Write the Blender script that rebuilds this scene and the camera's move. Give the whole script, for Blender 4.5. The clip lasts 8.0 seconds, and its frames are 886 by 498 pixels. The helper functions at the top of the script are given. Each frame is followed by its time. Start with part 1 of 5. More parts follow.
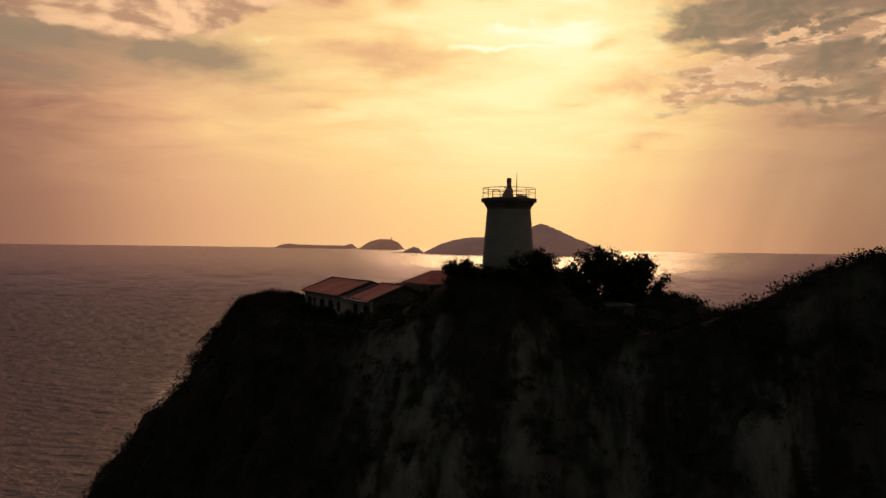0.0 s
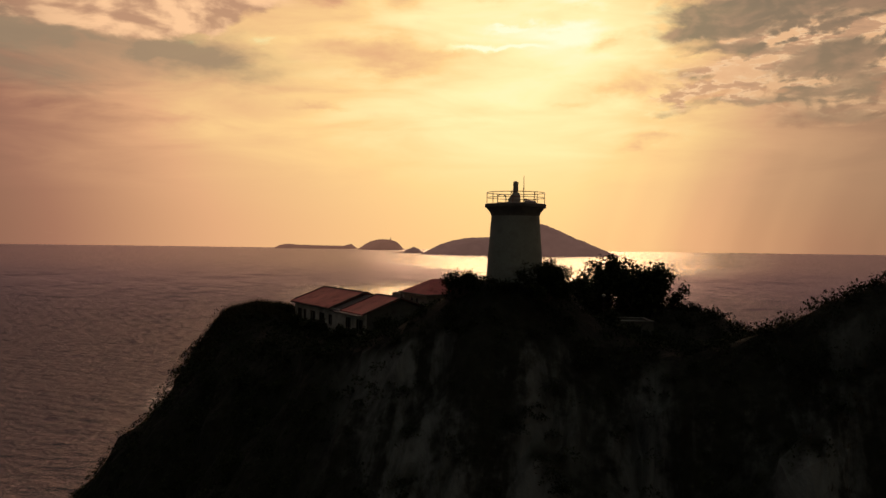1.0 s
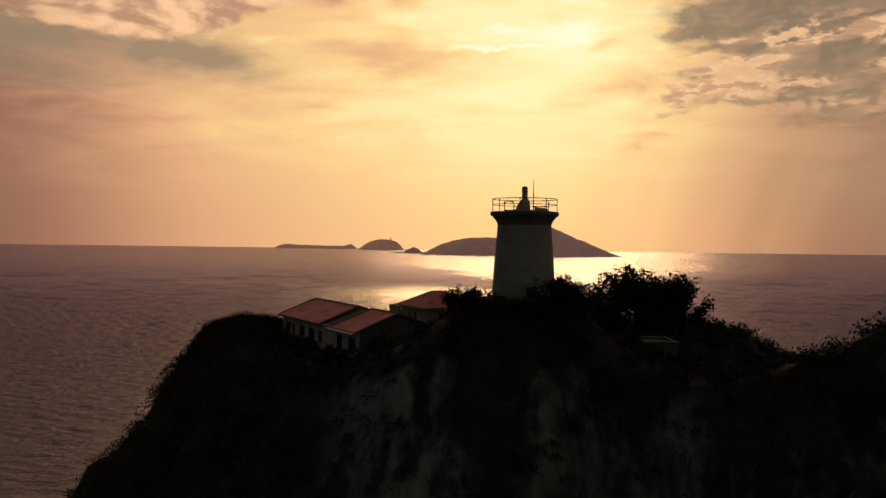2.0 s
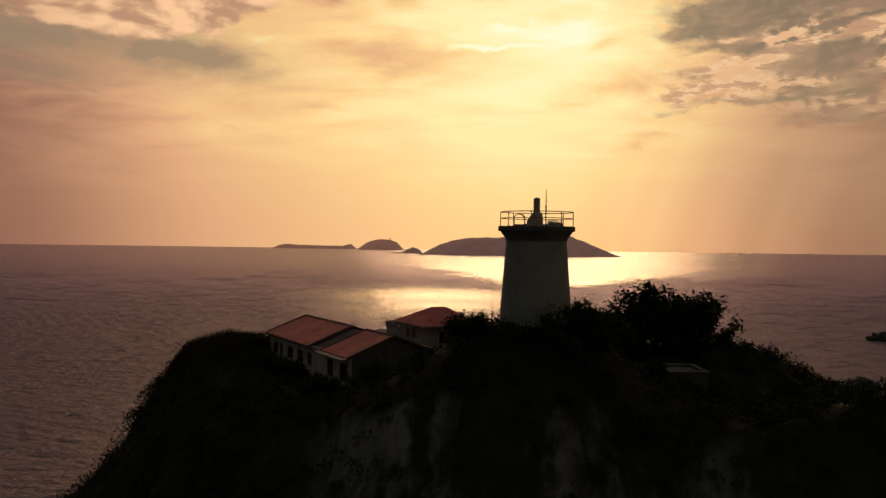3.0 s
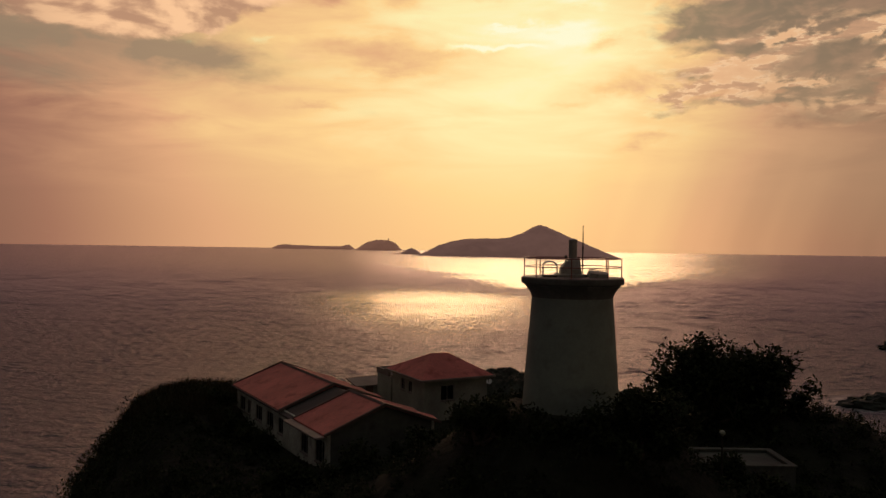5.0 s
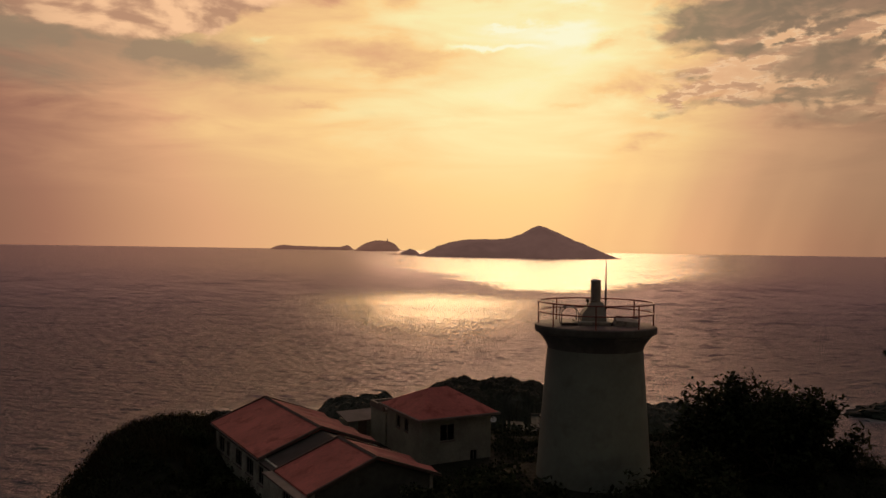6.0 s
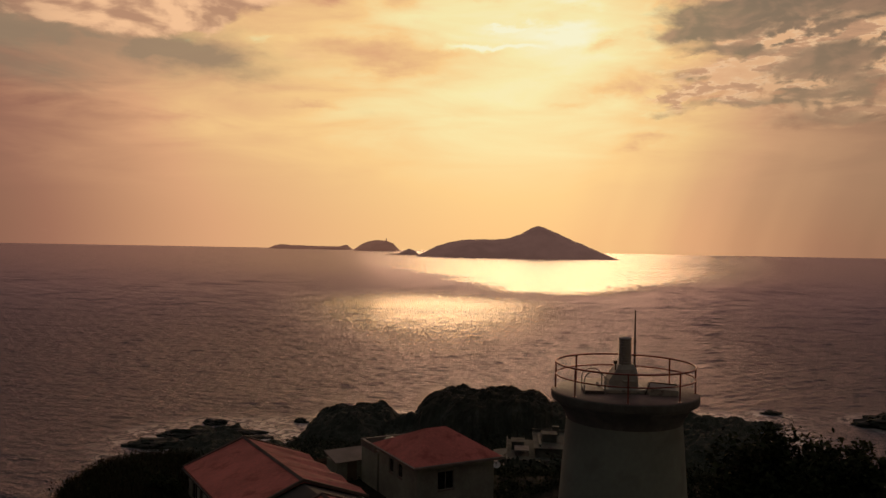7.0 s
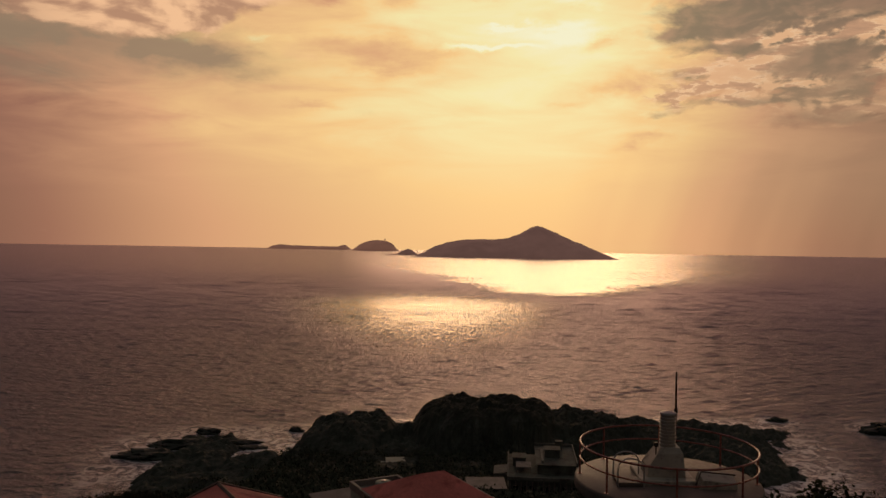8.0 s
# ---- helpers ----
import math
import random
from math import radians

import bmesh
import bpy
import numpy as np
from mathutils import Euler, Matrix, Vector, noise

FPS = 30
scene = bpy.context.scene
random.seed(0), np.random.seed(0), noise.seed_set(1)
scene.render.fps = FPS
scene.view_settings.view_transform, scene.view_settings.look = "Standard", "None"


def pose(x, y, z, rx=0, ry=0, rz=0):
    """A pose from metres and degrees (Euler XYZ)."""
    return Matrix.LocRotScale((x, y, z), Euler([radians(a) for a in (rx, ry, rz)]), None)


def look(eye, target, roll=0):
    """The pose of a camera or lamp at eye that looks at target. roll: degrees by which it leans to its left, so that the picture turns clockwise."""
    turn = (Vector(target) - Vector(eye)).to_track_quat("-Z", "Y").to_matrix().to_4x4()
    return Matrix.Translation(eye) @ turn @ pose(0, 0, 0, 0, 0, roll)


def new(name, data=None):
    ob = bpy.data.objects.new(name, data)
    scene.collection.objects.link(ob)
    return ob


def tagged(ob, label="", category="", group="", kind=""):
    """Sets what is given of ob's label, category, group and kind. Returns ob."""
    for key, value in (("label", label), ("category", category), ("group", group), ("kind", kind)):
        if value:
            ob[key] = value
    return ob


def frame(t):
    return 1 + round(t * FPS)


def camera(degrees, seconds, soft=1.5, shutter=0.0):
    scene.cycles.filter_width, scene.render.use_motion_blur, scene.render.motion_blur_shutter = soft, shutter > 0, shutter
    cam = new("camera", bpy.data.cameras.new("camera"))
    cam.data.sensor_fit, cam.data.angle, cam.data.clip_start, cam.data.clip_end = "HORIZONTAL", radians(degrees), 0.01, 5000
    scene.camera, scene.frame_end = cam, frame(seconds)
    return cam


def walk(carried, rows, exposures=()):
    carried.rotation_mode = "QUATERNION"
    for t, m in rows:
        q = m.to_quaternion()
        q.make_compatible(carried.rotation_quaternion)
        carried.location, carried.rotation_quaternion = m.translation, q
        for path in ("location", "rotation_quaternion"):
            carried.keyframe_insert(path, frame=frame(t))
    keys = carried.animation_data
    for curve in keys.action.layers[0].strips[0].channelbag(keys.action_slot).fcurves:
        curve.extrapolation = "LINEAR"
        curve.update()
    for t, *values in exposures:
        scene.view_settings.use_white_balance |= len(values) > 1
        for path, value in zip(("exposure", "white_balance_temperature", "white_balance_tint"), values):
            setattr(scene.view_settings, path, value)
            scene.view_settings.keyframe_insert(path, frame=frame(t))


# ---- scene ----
cam = camera(58.0, 8.0)
PATH = [
    (0, (-3.349, -84.681, 55.554), (-3.433, -82.682, 55.532), 0.7),
    (0.5, (-3.556, -80.876, 56.007), (-3.64, -78.878, 55.985), 0.7),
    (1, (-3.721, -77.031, 56.475), (-3.804, -75.033, 56.453), 0.7),
    (1.5, (-3.9, -72.953, 56.942), (-3.984, -70.955, 56.92), 0.7),
    (3, (-4.617, -61.312, 58.91), (-4.699, -59.313, 58.887), 0.7),
    (3.5, (-4.911, -57.403, 59.65), (-4.993, -55.405, 59.627), 0.7),
    (4, (-5.119, -53.49, 60.405), (-5.199, -51.492, 60.382), 0.8),
    (4.5, (-5.391, -49.691, 61.171), (-5.47, -47.693, 61.148), 0.8),
    (6, (-5.992, -39.222, 64.007), (-6.068, -37.224, 63.985), 0.8),
    (6.5, (-6.087, -35.811, 65.008), (-6.162, -33.813, 64.985), 0.8),
    (7, (-6.256, -32.527, 65.978), (-6.329, -30.528, 65.955), 1.0),
    (7.5, (-6.304, -29.121, 66.826), (-6.376, -27.123, 66.803), 0.9),
    (8, (-6.409, -25.831, 67.597), (-6.479, -23.832, 67.573), 0.9),
]
walk(cam, [(t, look(eye, aim, roll)) for t, eye, aim, roll in PATH], ((0.0, 0.0, 6500, 10), (4.0, -0.04, 6500, 10.5), (6.0, -0.1, 6500, 12.5), (8.0, -0.19, 6500, 13)))

# ---- world, sun ----
SUN_AZ, SUN_EL = 0.08, 0.105


def wire(tree):
    """Small helpers that add math nodes to a node tree."""
    nodes, links = tree.nodes, tree.links

    def put(socket, value):
        if isinstance(value, bpy.types.NodeSocket):
            links.new(value, socket)
        else:
            socket.default_value = value

    def calc(op, a, b=0.0, c=0.0):
        n = nodes.new("ShaderNodeMath")
        n.operation = op
        for socket, value in zip(n.inputs, (a, b, c)):
            put(socket, value)
        return n.outputs[0]

    def mix(fac, a, b, blend="MIX"):
        n = nodes.new("ShaderNodeMix")
        n.data_type, n.blend_type = "RGBA", blend
        put(n.inputs[0], fac)
        put(n.inputs[6], a)
        put(n.inputs[7], b)
        return n.outputs[2]

    def combine(x, y, z):
        n = nodes.new("ShaderNodeCombineXYZ")
        for socket, value in zip(n.inputs, (x, y, z)):
            put(socket, value)
        return n.outputs[0]

    def grain(vector, scale, detail=4.0, rough=0.55, distortion=0.0):
        n = nodes.new("ShaderNodeTexNoise")
        put(n.inputs["Vector"], vector)
        n.inputs["Scale"].default_value, n.inputs["Detail"].default_value = scale, detail
        n.inputs["Roughness"].default_value, n.inputs["Distortion"].default_value = rough, distortion
        return n.outputs[0]

    def step(value, low, high, out_low=0.0, out_high=1.0):
        n = nodes.new("ShaderNodeMapRange")
        n.interpolation_type = "SMOOTHSTEP"
        for socket, v in zip(n.inputs, (value, low, high, out_low, out_high)):
            put(socket, v)
        return n.outputs[0]

    def ramp(fac, stops):
        n = nodes.new("ShaderNodeValToRGB")
        put(n.inputs[0], fac)
        while len(n.color_ramp.elements) < len(stops):
            n.color_ramp.elements.new(0.5)
        for e, (p, c) in zip(n.color_ramp.elements, stops):
            e.position, e.color = p, (*c, 1)
        return n.outputs[0]

    def bell(value, centre, width):
        d = calc("DIVIDE", calc("SUBTRACT", value, centre), width)
        return calc("EXPONENT", calc("MULTIPLY", calc("MULTIPLY", d, d), -1.0))

    return calc, mix, combine, grain, step, ramp, bell


# cloud patches: bearing from north, height over the horizon, half widths (radians), strength
GREY_BANK = (
    (0.286, 0.265, 0.050, 0.020, 0.75), (0.337, 0.256, 0.071, 0.032, 1.00), (0.378, 0.212, 0.064, 0.034, 1.50),
    (0.428, 0.200, 0.039, 0.030, 1.50), (0.399, 0.168, 0.037, 0.016, 0.90), (0.405, 0.268, 0.092, 0.021, 0.90),
    (0.459, 0.262, 0.042, 0.030, 0.90), (0.255, 0.243, 0.042, 0.010, 0.50), (0.277, 0.224, 0.050, 0.008, 0.65),
    (0.309, 0.167, 0.064, 0.006, 0.75), (0.262, 0.196, 0.036, 0.008, 0.55), (0.235, 0.158, 0.030, 0.006, 0.45), (0.422, 0.142, 0.078, 0.011, 0.45))
LIT_RIGHT = (
    (0.391, 0.241, 0.046, 0.010, 1.00), (0.376, 0.228, 0.025, 0.007, 0.90), (0.343, 0.234, 0.011, 0.007, 1.00),
    (0.343, 0.212, 0.016, 0.006, 1.00), (0.456, 0.233, 0.032, 0.008, 1.00), (0.391, 0.184, 0.020, 0.006, 1.00),
    (0.463, 0.200, 0.014, 0.013, 0.90), (0.315, 0.180, 0.078, 0.010, 0.70), (0.258, 0.172, 0.042, 0.007, 0.50), (0.300, 0.205, 0.040, 0.006, 0.70),
    (0.283, 0.235, 0.035, 0.004, 0.70), (0.422, 0.157, 0.064, 0.008, 0.60), (0.285, 0.190, 0.055, 0.016, 0.45), (0.330, 0.195, 0.030, 0.008, 0.60))
PEACH_HEAPS = (
    (-0.457, 0.264, 0.078, 0.021, 0.90), (-0.418, 0.251, 0.078, 0.021, 1.00), (-0.365, 0.242, 0.057, 0.013, 1.00),
    (-0.303, 0.278, 0.046, 0.022, 1.15), (-0.320, 0.257, 0.038, 0.021, 1.05), (-0.519, 0.243, 0.050, 0.010, 0.80),
    (-0.264, 0.286, 0.040, 0.012, 1.10), (-0.508, 0.260, 0.057, 0.018, 0.70))
GREEN_SHELF = (
    (-0.514, 0.218, 0.120, 0.026, 0.75), (-0.433, 0.216, 0.120, 0.028, 0.75), (-0.345, 0.210, 0.092, 0.023, 0.70),
    (-0.280, 0.194, 0.053, 0.012, 0.50), (-0.486, 0.179, 0.127, 0.016, 0.50))
TAN_WISPS = (
    (-0.136, 0.233, 0.071, 0.017, 0.90), (-0.101, 0.210, 0.050, 0.013, 0.80), (-0.024, 0.235, 0.042, 0.010, 0.50),
    (-0.175, 0.292, 0.032, 0.013, 0.80), (-0.094, 0.295, 0.028, 0.010, 0.70), (0.019, 0.298, 0.021, 0.010, 0.80),
    (0.089, 0.265, 0.035, 0.010, 0.40), (0.165, 0.240, 0.032, 0.008, 0.70), (-0.365, 0.137, 0.078, 0.006, 0.20),
    (-0.192, 0.163, 0.028, 0.004, 0.50), (0.117, 0.168, 0.028, 0.006, 0.40), (0.192, 0.185, 0.023, 0.016, 0.95),
    (0.148, 0.184, 0.028, 0.008, 0.70), (0.208, 0.127, 0.028, 0.008, 0.70))
BRIGHT_STREAKS = (
    (0.012, 0.238, 0.044, 0.004, 1.00), (0.040, 0.260, 0.021, 0.004, 1.00), (0.031, 0.302, 0.014, 0.004, 1.20),
    (0.117, 0.253, 0.057, 0.010, 0.60), (-0.260, 0.235, 0.010, 0.004, 0.45), (-0.346, 0.223, 0.008, 0.003, 0.70),
    (0.123, 0.290, 0.028, 0.007, 0.50))


def make_sky():
    world = bpy.data.worlds.new("sunset_sky")
    world.use_nodes = True
    scene.world = world
    tree = world.node_tree
    tree.nodes.clear()
    calc, mix, combine, grain, step, ramp, bell = wire(tree)
    coord = tree.nodes.new("ShaderNodeTexCoord")
    split = tree.nodes.new("ShaderNodeSeparateXYZ")
    tree.links.new(coord.outputs["Generated"], split.inputs[0])
    x, y, z = split.outputs
    az = calc("ARCTAN2", x, y)
    el = calc("MAXIMUM", calc("ARCSINE", z), 0.0)

    # hazy glow round the veiled sun, fading to dusk overhead and behind
    across = bell(az, 0.0, 0.76)
    up = bell(calc("MAXIMUM", calc("SUBTRACT", el, 0.24), 0.0), 0.0, 0.24)
    low = step(el, 0.0, 0.17, 0.84, 1.0)
    glow = calc("MULTIPLY", calc("MULTIPLY", across, up), low)
    core = calc("MULTIPLY", bell(az, 0.085, 0.2), bell(el, 0.25, 0.2))
    glow = calc("ADD", calc("MULTIPLY", glow, 0.87), calc("MULTIPLY", core, 0.17))
    glow = calc("MULTIPLY", glow, step(az, -0.58, -0.3, 0.84, 1.0))
    # the bank on the sun's right dims the haze below it
    glow = calc("MULTIPLY", glow, step(az, 0.16, 0.5, 1.0, 0.74))

    # thin streaked veil
    streak = grain(combine(calc("MULTIPLY", az, 3.2), calc("MULTIPLY", el, 16.0), 0.0), 1.6, 5.0, 0.55, 0.6)
    glow = calc("ADD", glow, calc("MULTIPLY", calc("SUBTRACT", streak, 0.5), calc("MULTIPLY", step(el, 0.03, 0.16), 0.4)))

    # clouds lie where soft patches, bent by turbulence, meet fine billows
    bend = grain(combine(calc("MULTIPLY", az, 11.0), calc("MULTIPLY", el, 24.0), 4.6), 1.0, 5.0, 0.6, 0.2)
    bend_up = grain(combine(calc("MULTIPLY", az, 13.0), calc("MULTIPLY", el, 30.0), 9.1), 1.0, 5.0, 0.6, 0.2)
    azw = calc("ADD", az, calc("MULTIPLY", calc("SUBTRACT", bend, 0.5), 0.11))
    elw = calc("ADD", el, calc("MULTIPLY", calc("SUBTRACT", bend_up, 0.5), 0.05))

    def patches(rows):
        total = None
        for a, e, w, h, s in rows:
            one = calc("MULTIPLY", calc("MULTIPLY", bell(azw, a, w), bell(elw, e, h)), s)
            total = one if total is None else calc("ADD", total, one)
        return total

    def billows(shift_az, shift_el, across=19.0, upward=38.0):
        return grain(combine(calc("MULTIPLY", calc("ADD", az, shift_az), across), calc("MULTIPLY", calc("ADD", el, shift_el), upward), 7.7), 1.0, 6.0, 0.52, 0.3)

    billow = billows(0.0, 0.0)
    # side of each billow that faces the sun: the sun stands between the banks
    relief_right = calc("MULTIPLY", calc("SUBTRACT", billow, billows(-0.009, 0.004)), 3.0)
    relief_left = calc("MULTIPLY", calc("SUBTRACT", billows(0.0, 0.0, 12.0, 27.0), billows(0.016, 0.004, 12.0, 27.0)), 3.4)
    wisp = grain(combine(calc("MULTIPLY", az, 5.0), calc("MULTIPLY", el, 19.0), 1.3), 1.0, 6.0, 0.55, 0.8)

    # tan wisps and bright streaks round the sun
    tan_wisp = calc("MULTIPLY", patches(TAN_WISPS), step(billow, 0.3, 0.6, 0.6, 1.0))
    glow = calc("SUBTRACT", glow, calc("MULTIPLY", tan_wisp, 0.27))
    glow = calc("ADD", glow, calc("MULTIPLY", patches(BRIGHT_STREAKS), 0.3))
    haze = calc("MULTIPLY", step(wisp, 0.46, 0.66), calc("MULTIPLY", step(el, 0.07, 0.2), 0.075))
    glow = calc("SUBTRACT", glow, calc("MULTIPLY", haze, calc("SUBTRACT", 1.0, calc("MULTIPLY", core, 0.8))))
    # faint slanting shafts in the haze below the right bank
    slant = calc("ADD", az, calc("MULTIPLY", el, -0.35))
    shaft = grain(combine(calc("MULTIPLY", slant, 17.0), 3.3, 0.0), 1.0, 2.0, 0.5)
    glow = calc("ADD", glow, calc("MULTIPLY", calc("SUBTRACT", shaft, 0.5), calc("MULTIPLY", calc("MULTIPLY", step(az, 0.06, 0.2), step(el, 0.16, 0.06)), 0.12)))

    # right bank: grey-olive bodies with sunlit rims
    body = calc("ADD", patches(GREY_BANK), calc("MULTIPLY", calc("SUBTRACT", billow, 0.5), 1.15))
    cover = step(body, 0.2, 0.8)
    rim = calc("MULTIPLY", step(body, 0.0, 0.25), step(body, 0.7, 0.3))
    near_bank = step(patches(GREY_BANK), 0.04, 0.22)
    glow = calc("ADD", glow, calc("MULTIPLY", calc("MULTIPLY", rim, near_bank), calc("MULTIPLY", relief_right, 0.2)))
    glow = calc("MULTIPLY", calc("MAXIMUM", calc("MINIMUM", glow, 1.15), 0.0), 0.87)
    colour = ramp(glow, (
        (0.0, (0.011, 0.013, 0.015)), (0.191, (0.085, 0.05, 0.042)), (0.365, (0.37, 0.172, 0.108)),
        (0.539, (0.75, 0.395, 0.205)), (0.713, (1.0, 0.65, 0.275)), (0.87, (1.0, 0.88, 0.44)), (1.0, (1.0, 0.97, 0.66))))
    dim = calc("ADD", 0.15, calc("MULTIPLY", across, 0.85))
    shade = mix(step(calc("ADD", relief_right, calc("MULTIPLY", calc("SUBTRACT", wisp, 0.5), 2.0)), -0.45, 0.5), (0.225, 0.18, 0.12, 1), (0.42, 0.265, 0.165, 1))
    grey = mix(dim, (0.012, 0.012, 0.013, 1), shade)
    colour = mix(calc("MULTIPLY", cover, 0.9), colour, grey)
    # sunlit puffs with bright thin rims, brown in their hollows
    lit = calc("MULTIPLY", patches(LIT_RIGHT), step(calc("ADD", billow, calc("MULTIPLY", relief_right, 0.4)), 0.34, 0.56))
    puff = grain(combine(calc("MULTIPLY", az, 24.0), calc("MULTIPLY", el, 84.0), 2.2), 1.0, 5.0, 0.56, 0.25)
    lit_colour = ramp(puff, (
        (0.3, (0.84, 0.475, 0.25)), (0.47, (0.9, 0.53, 0.28)), (0.51, (0.96, 0.62, 0.35)), (0.55, (0.64, 0.355, 0.2)), (0.7, (0.5, 0.285, 0.17))))
    colour = mix(calc("MINIMUM", calc("MULTIPLY", lit, 1.6), 0.92), colour, lit_colour)
    # long grey-green shelf on the left, sunlit peach heaps above it
    colour = mix(calc("MINIMUM", calc("MULTIPLY", patches(GREEN_SHELF), step(calc("ADD", calc("MULTIPLY", wisp, 0.6), calc("MULTIPLY", billow, 0.4)), 0.36, 0.62, 0.4, 1.0)), 0.85), colour, (0.31, 0.225, 0.14, 1))
    mound = billows(0.0, 0.0, 12.0, 27.0)
    heap = calc("ADD", patches(PEACH_HEAPS), calc("MULTIPLY", calc("SUBTRACT", mound, 0.5), 1.7))
    heaped = mix(step(calc("ADD", relief_left, calc("MULTIPLY", calc("SUBTRACT", mound, 0.5), 1.2)), -0.4, 0.4), (0.5, 0.275, 0.165, 1), (1.0, 0.6, 0.33, 1))
    colour = mix(calc("MULTIPLY", step(heap, 0.25, 0.95), step(az, -0.6, -0.43, 0.35, 0.92)), colour, heaped)
    # thin olive haze under the right bank
    colour = mix(calc("MULTIPLY", calc("MULTIPLY", step(az, 0.16, 0.42), bell(el, 0.1, 0.11)), 0.5), colour, (0.47, 0.29, 0.155, 1))
    # pink dusk veil above, going dark overhead
    veil = mix(dim, (0.0115, 0.013, 0.0125, 1), mix(bell(az, 0.12, 0.3), (0.4, 0.205, 0.205, 1), (0.45, 0.195, 0.215, 1)))
    veil = mix(step(el, 0.55, 1.15), veil, (0.108, 0.115, 0.1, 1))
    colour = mix(calc("MULTIPLY", step(el, 0.325, 0.44), 0.9), colour, veil)

    # clear air behind the cloud deck
    air = tree.nodes.new("ShaderNodeTexSky")
    air.sky_type, air.sun_disc = "NISHITA", False
    air.sun_elevation, air.sun_rotation = SUN_EL, SUN_AZ
    back = tree.nodes.new("ShaderNodeBackground")
    tree.links.new(air.outputs[0], back.inputs[0])
    back.inputs[1].default_value = 0.002
    deck = tree.nodes.new("ShaderNodeBackground")
    tree.links.new(colour, deck.inputs[0])
    deck.inputs[1].default_value = 1.0
    both = tree.nodes.new("ShaderNodeAddShader")
    out = tree.nodes.new("ShaderNodeOutputWorld")
    tree.links.new(back.outputs[0], both.inputs[0])
    tree.links.new(deck.outputs[0], both.inputs[1])
    tree.links.new(both.outputs[0], out.inputs[0])


make_sky()
sun = new("sun", bpy.data.lights.new("sun", "SUN"))
sun.data.energy, sun.data.angle, sun.data.color = 0.4, radians(24), (1.0, 0.61, 0.37)
sun.matrix_world = look((math.sin(SUN_AZ) * 900, math.cos(SUN_AZ) * 900, math.tan(SUN_EL) * 900), (0, 0, 0))


# ---- materials ----
def material(name, base, rough=0.8, metal=0.0, spec=0.4, scales=(0.6, 6.0), vary=0.35, dirt=None, bump=0.0, bump_scale=8.0):
    """A worn surface: base colour varied at two scales, stains, fine relief."""
    m = bpy.data.materials.new(name)
    m.use_nodes = True
    tree = m.node_tree
    bsdf = tree.nodes["Principled BSDF"]
    calc, mix, combine, grain, step, ramp, bell = wire(tree)
    where = tree.nodes.new("ShaderNodeNewGeometry").outputs["Position"]
    coarse, fine = grain(where, scales[0], 5.0), grain(where, scales[1], 6.0)
    tone = calc("ADD", calc("MULTIPLY", coarse, 0.6), calc("MULTIPLY", fine, 0.4))
    gain = step(tone, 0.3, 0.7, 1.0 - vary, 1.0 + vary)
    colour = mix(1.0, (*base, 1), combine(gain, gain, gain), "MULTIPLY")
    if dirt:
        colour = mix(step(grain(where, scales[0] * 1.7, 7.0, 0.65), 0.5, 0.68, 0.0, 0.8), colour, (*dirt, 1))
    tree.links.new(colour, bsdf.inputs["Base Color"])
    bsdf.inputs["Metallic"].default_value = metal
    bsdf.inputs["Specular IOR Level"].default_value = spec
    tree.links.new(step(fine, 0.3, 0.7, max(rough - 0.12, 0.05), min(rough + 0.1, 1.0)), bsdf.inputs["Roughness"])
    if bump:
        b = tree.nodes.new("ShaderNodeBump")
        b.inputs["Strength"].default_value, b.inputs["Distance"].default_value = 1.0, bump
        tree.links.new(grain(where, bump_scale, 6.0, 0.6), b.inputs["Height"])
        tree.links.new(b.outputs[0], bsdf.inputs["Normal"])
    return m


white_paint = material("weathered_white_paint", (0.255, 0.305, 0.25), 0.7, scales=(0.5, 5.0), vary=0.16, dirt=(0.2, 0.228, 0.188), bump=0.006)
deck_paint = material("worn_deck_paint", (0.12, 0.1, 0.086), 0.6, scales=(0.8, 7.0), vary=0.25, dirt=(0.155, 0.13, 0.11), bump=0.006)
red_rail = material("rust_red_rail_paint", (0.3, 0.1, 0.07), 0.32, spec=0.6, scales=(3.0, 20.0), vary=0.3, dirt=(0.08, 0.03, 0.02))
galvanised = material("galvanised_metal", (0.42, 0.41, 0.39), 0.45, metal=0.6, scales=(2.0, 14.0), vary=0.2)
dark_metal = material("dark_metal", (0.05, 0.045, 0.04), 0.5, metal=0.5, scales=(2.0, 14.0), vary=0.3)
lantern_glass = material("ribbed_lantern_lens", (0.36, 0.34, 0.29), 0.3, scales=(4.0, 20.0), vary=0.15)
red_roof = material("red_roof_paint", (0.62, 0.2, 0.17), 0.62, spec=0.09, scales=(0.35, 4.0), vary=0.2, dirt=(0.36, 0.1, 0.08), bump=0.01, bump_scale=5.0)
worn_roof = material("worn_red_sheet_roof", (0.4, 0.125, 0.125), 0.75, spec=0.05, scales=(0.5, 5.0), vary=0.35, dirt=(0.2, 0.07, 0.07), bump=0.012, bump_scale=6.0)
roof_edge = material("weathered_roof_edge", (0.13, 0.1, 0.085), 0.8, scales=(0.7, 7.0), vary=0.35)
dull_roof = material("dark_bitumen_roof", (0.075, 0.07, 0.062), 0.85, scales=(0.5, 6.0), vary=0.3)
trim_paint = material("pale_roof_trim", (0.22, 0.2, 0.175), 0.7, scales=(0.7, 6.0), vary=0.25)
render_wall = material("grey_rendered_wall", (0.33, 0.365, 0.305), 0.85, scales=(0.4, 5.0), vary=0.3, dirt=(0.27, 0.295, 0.245), bump=0.01)
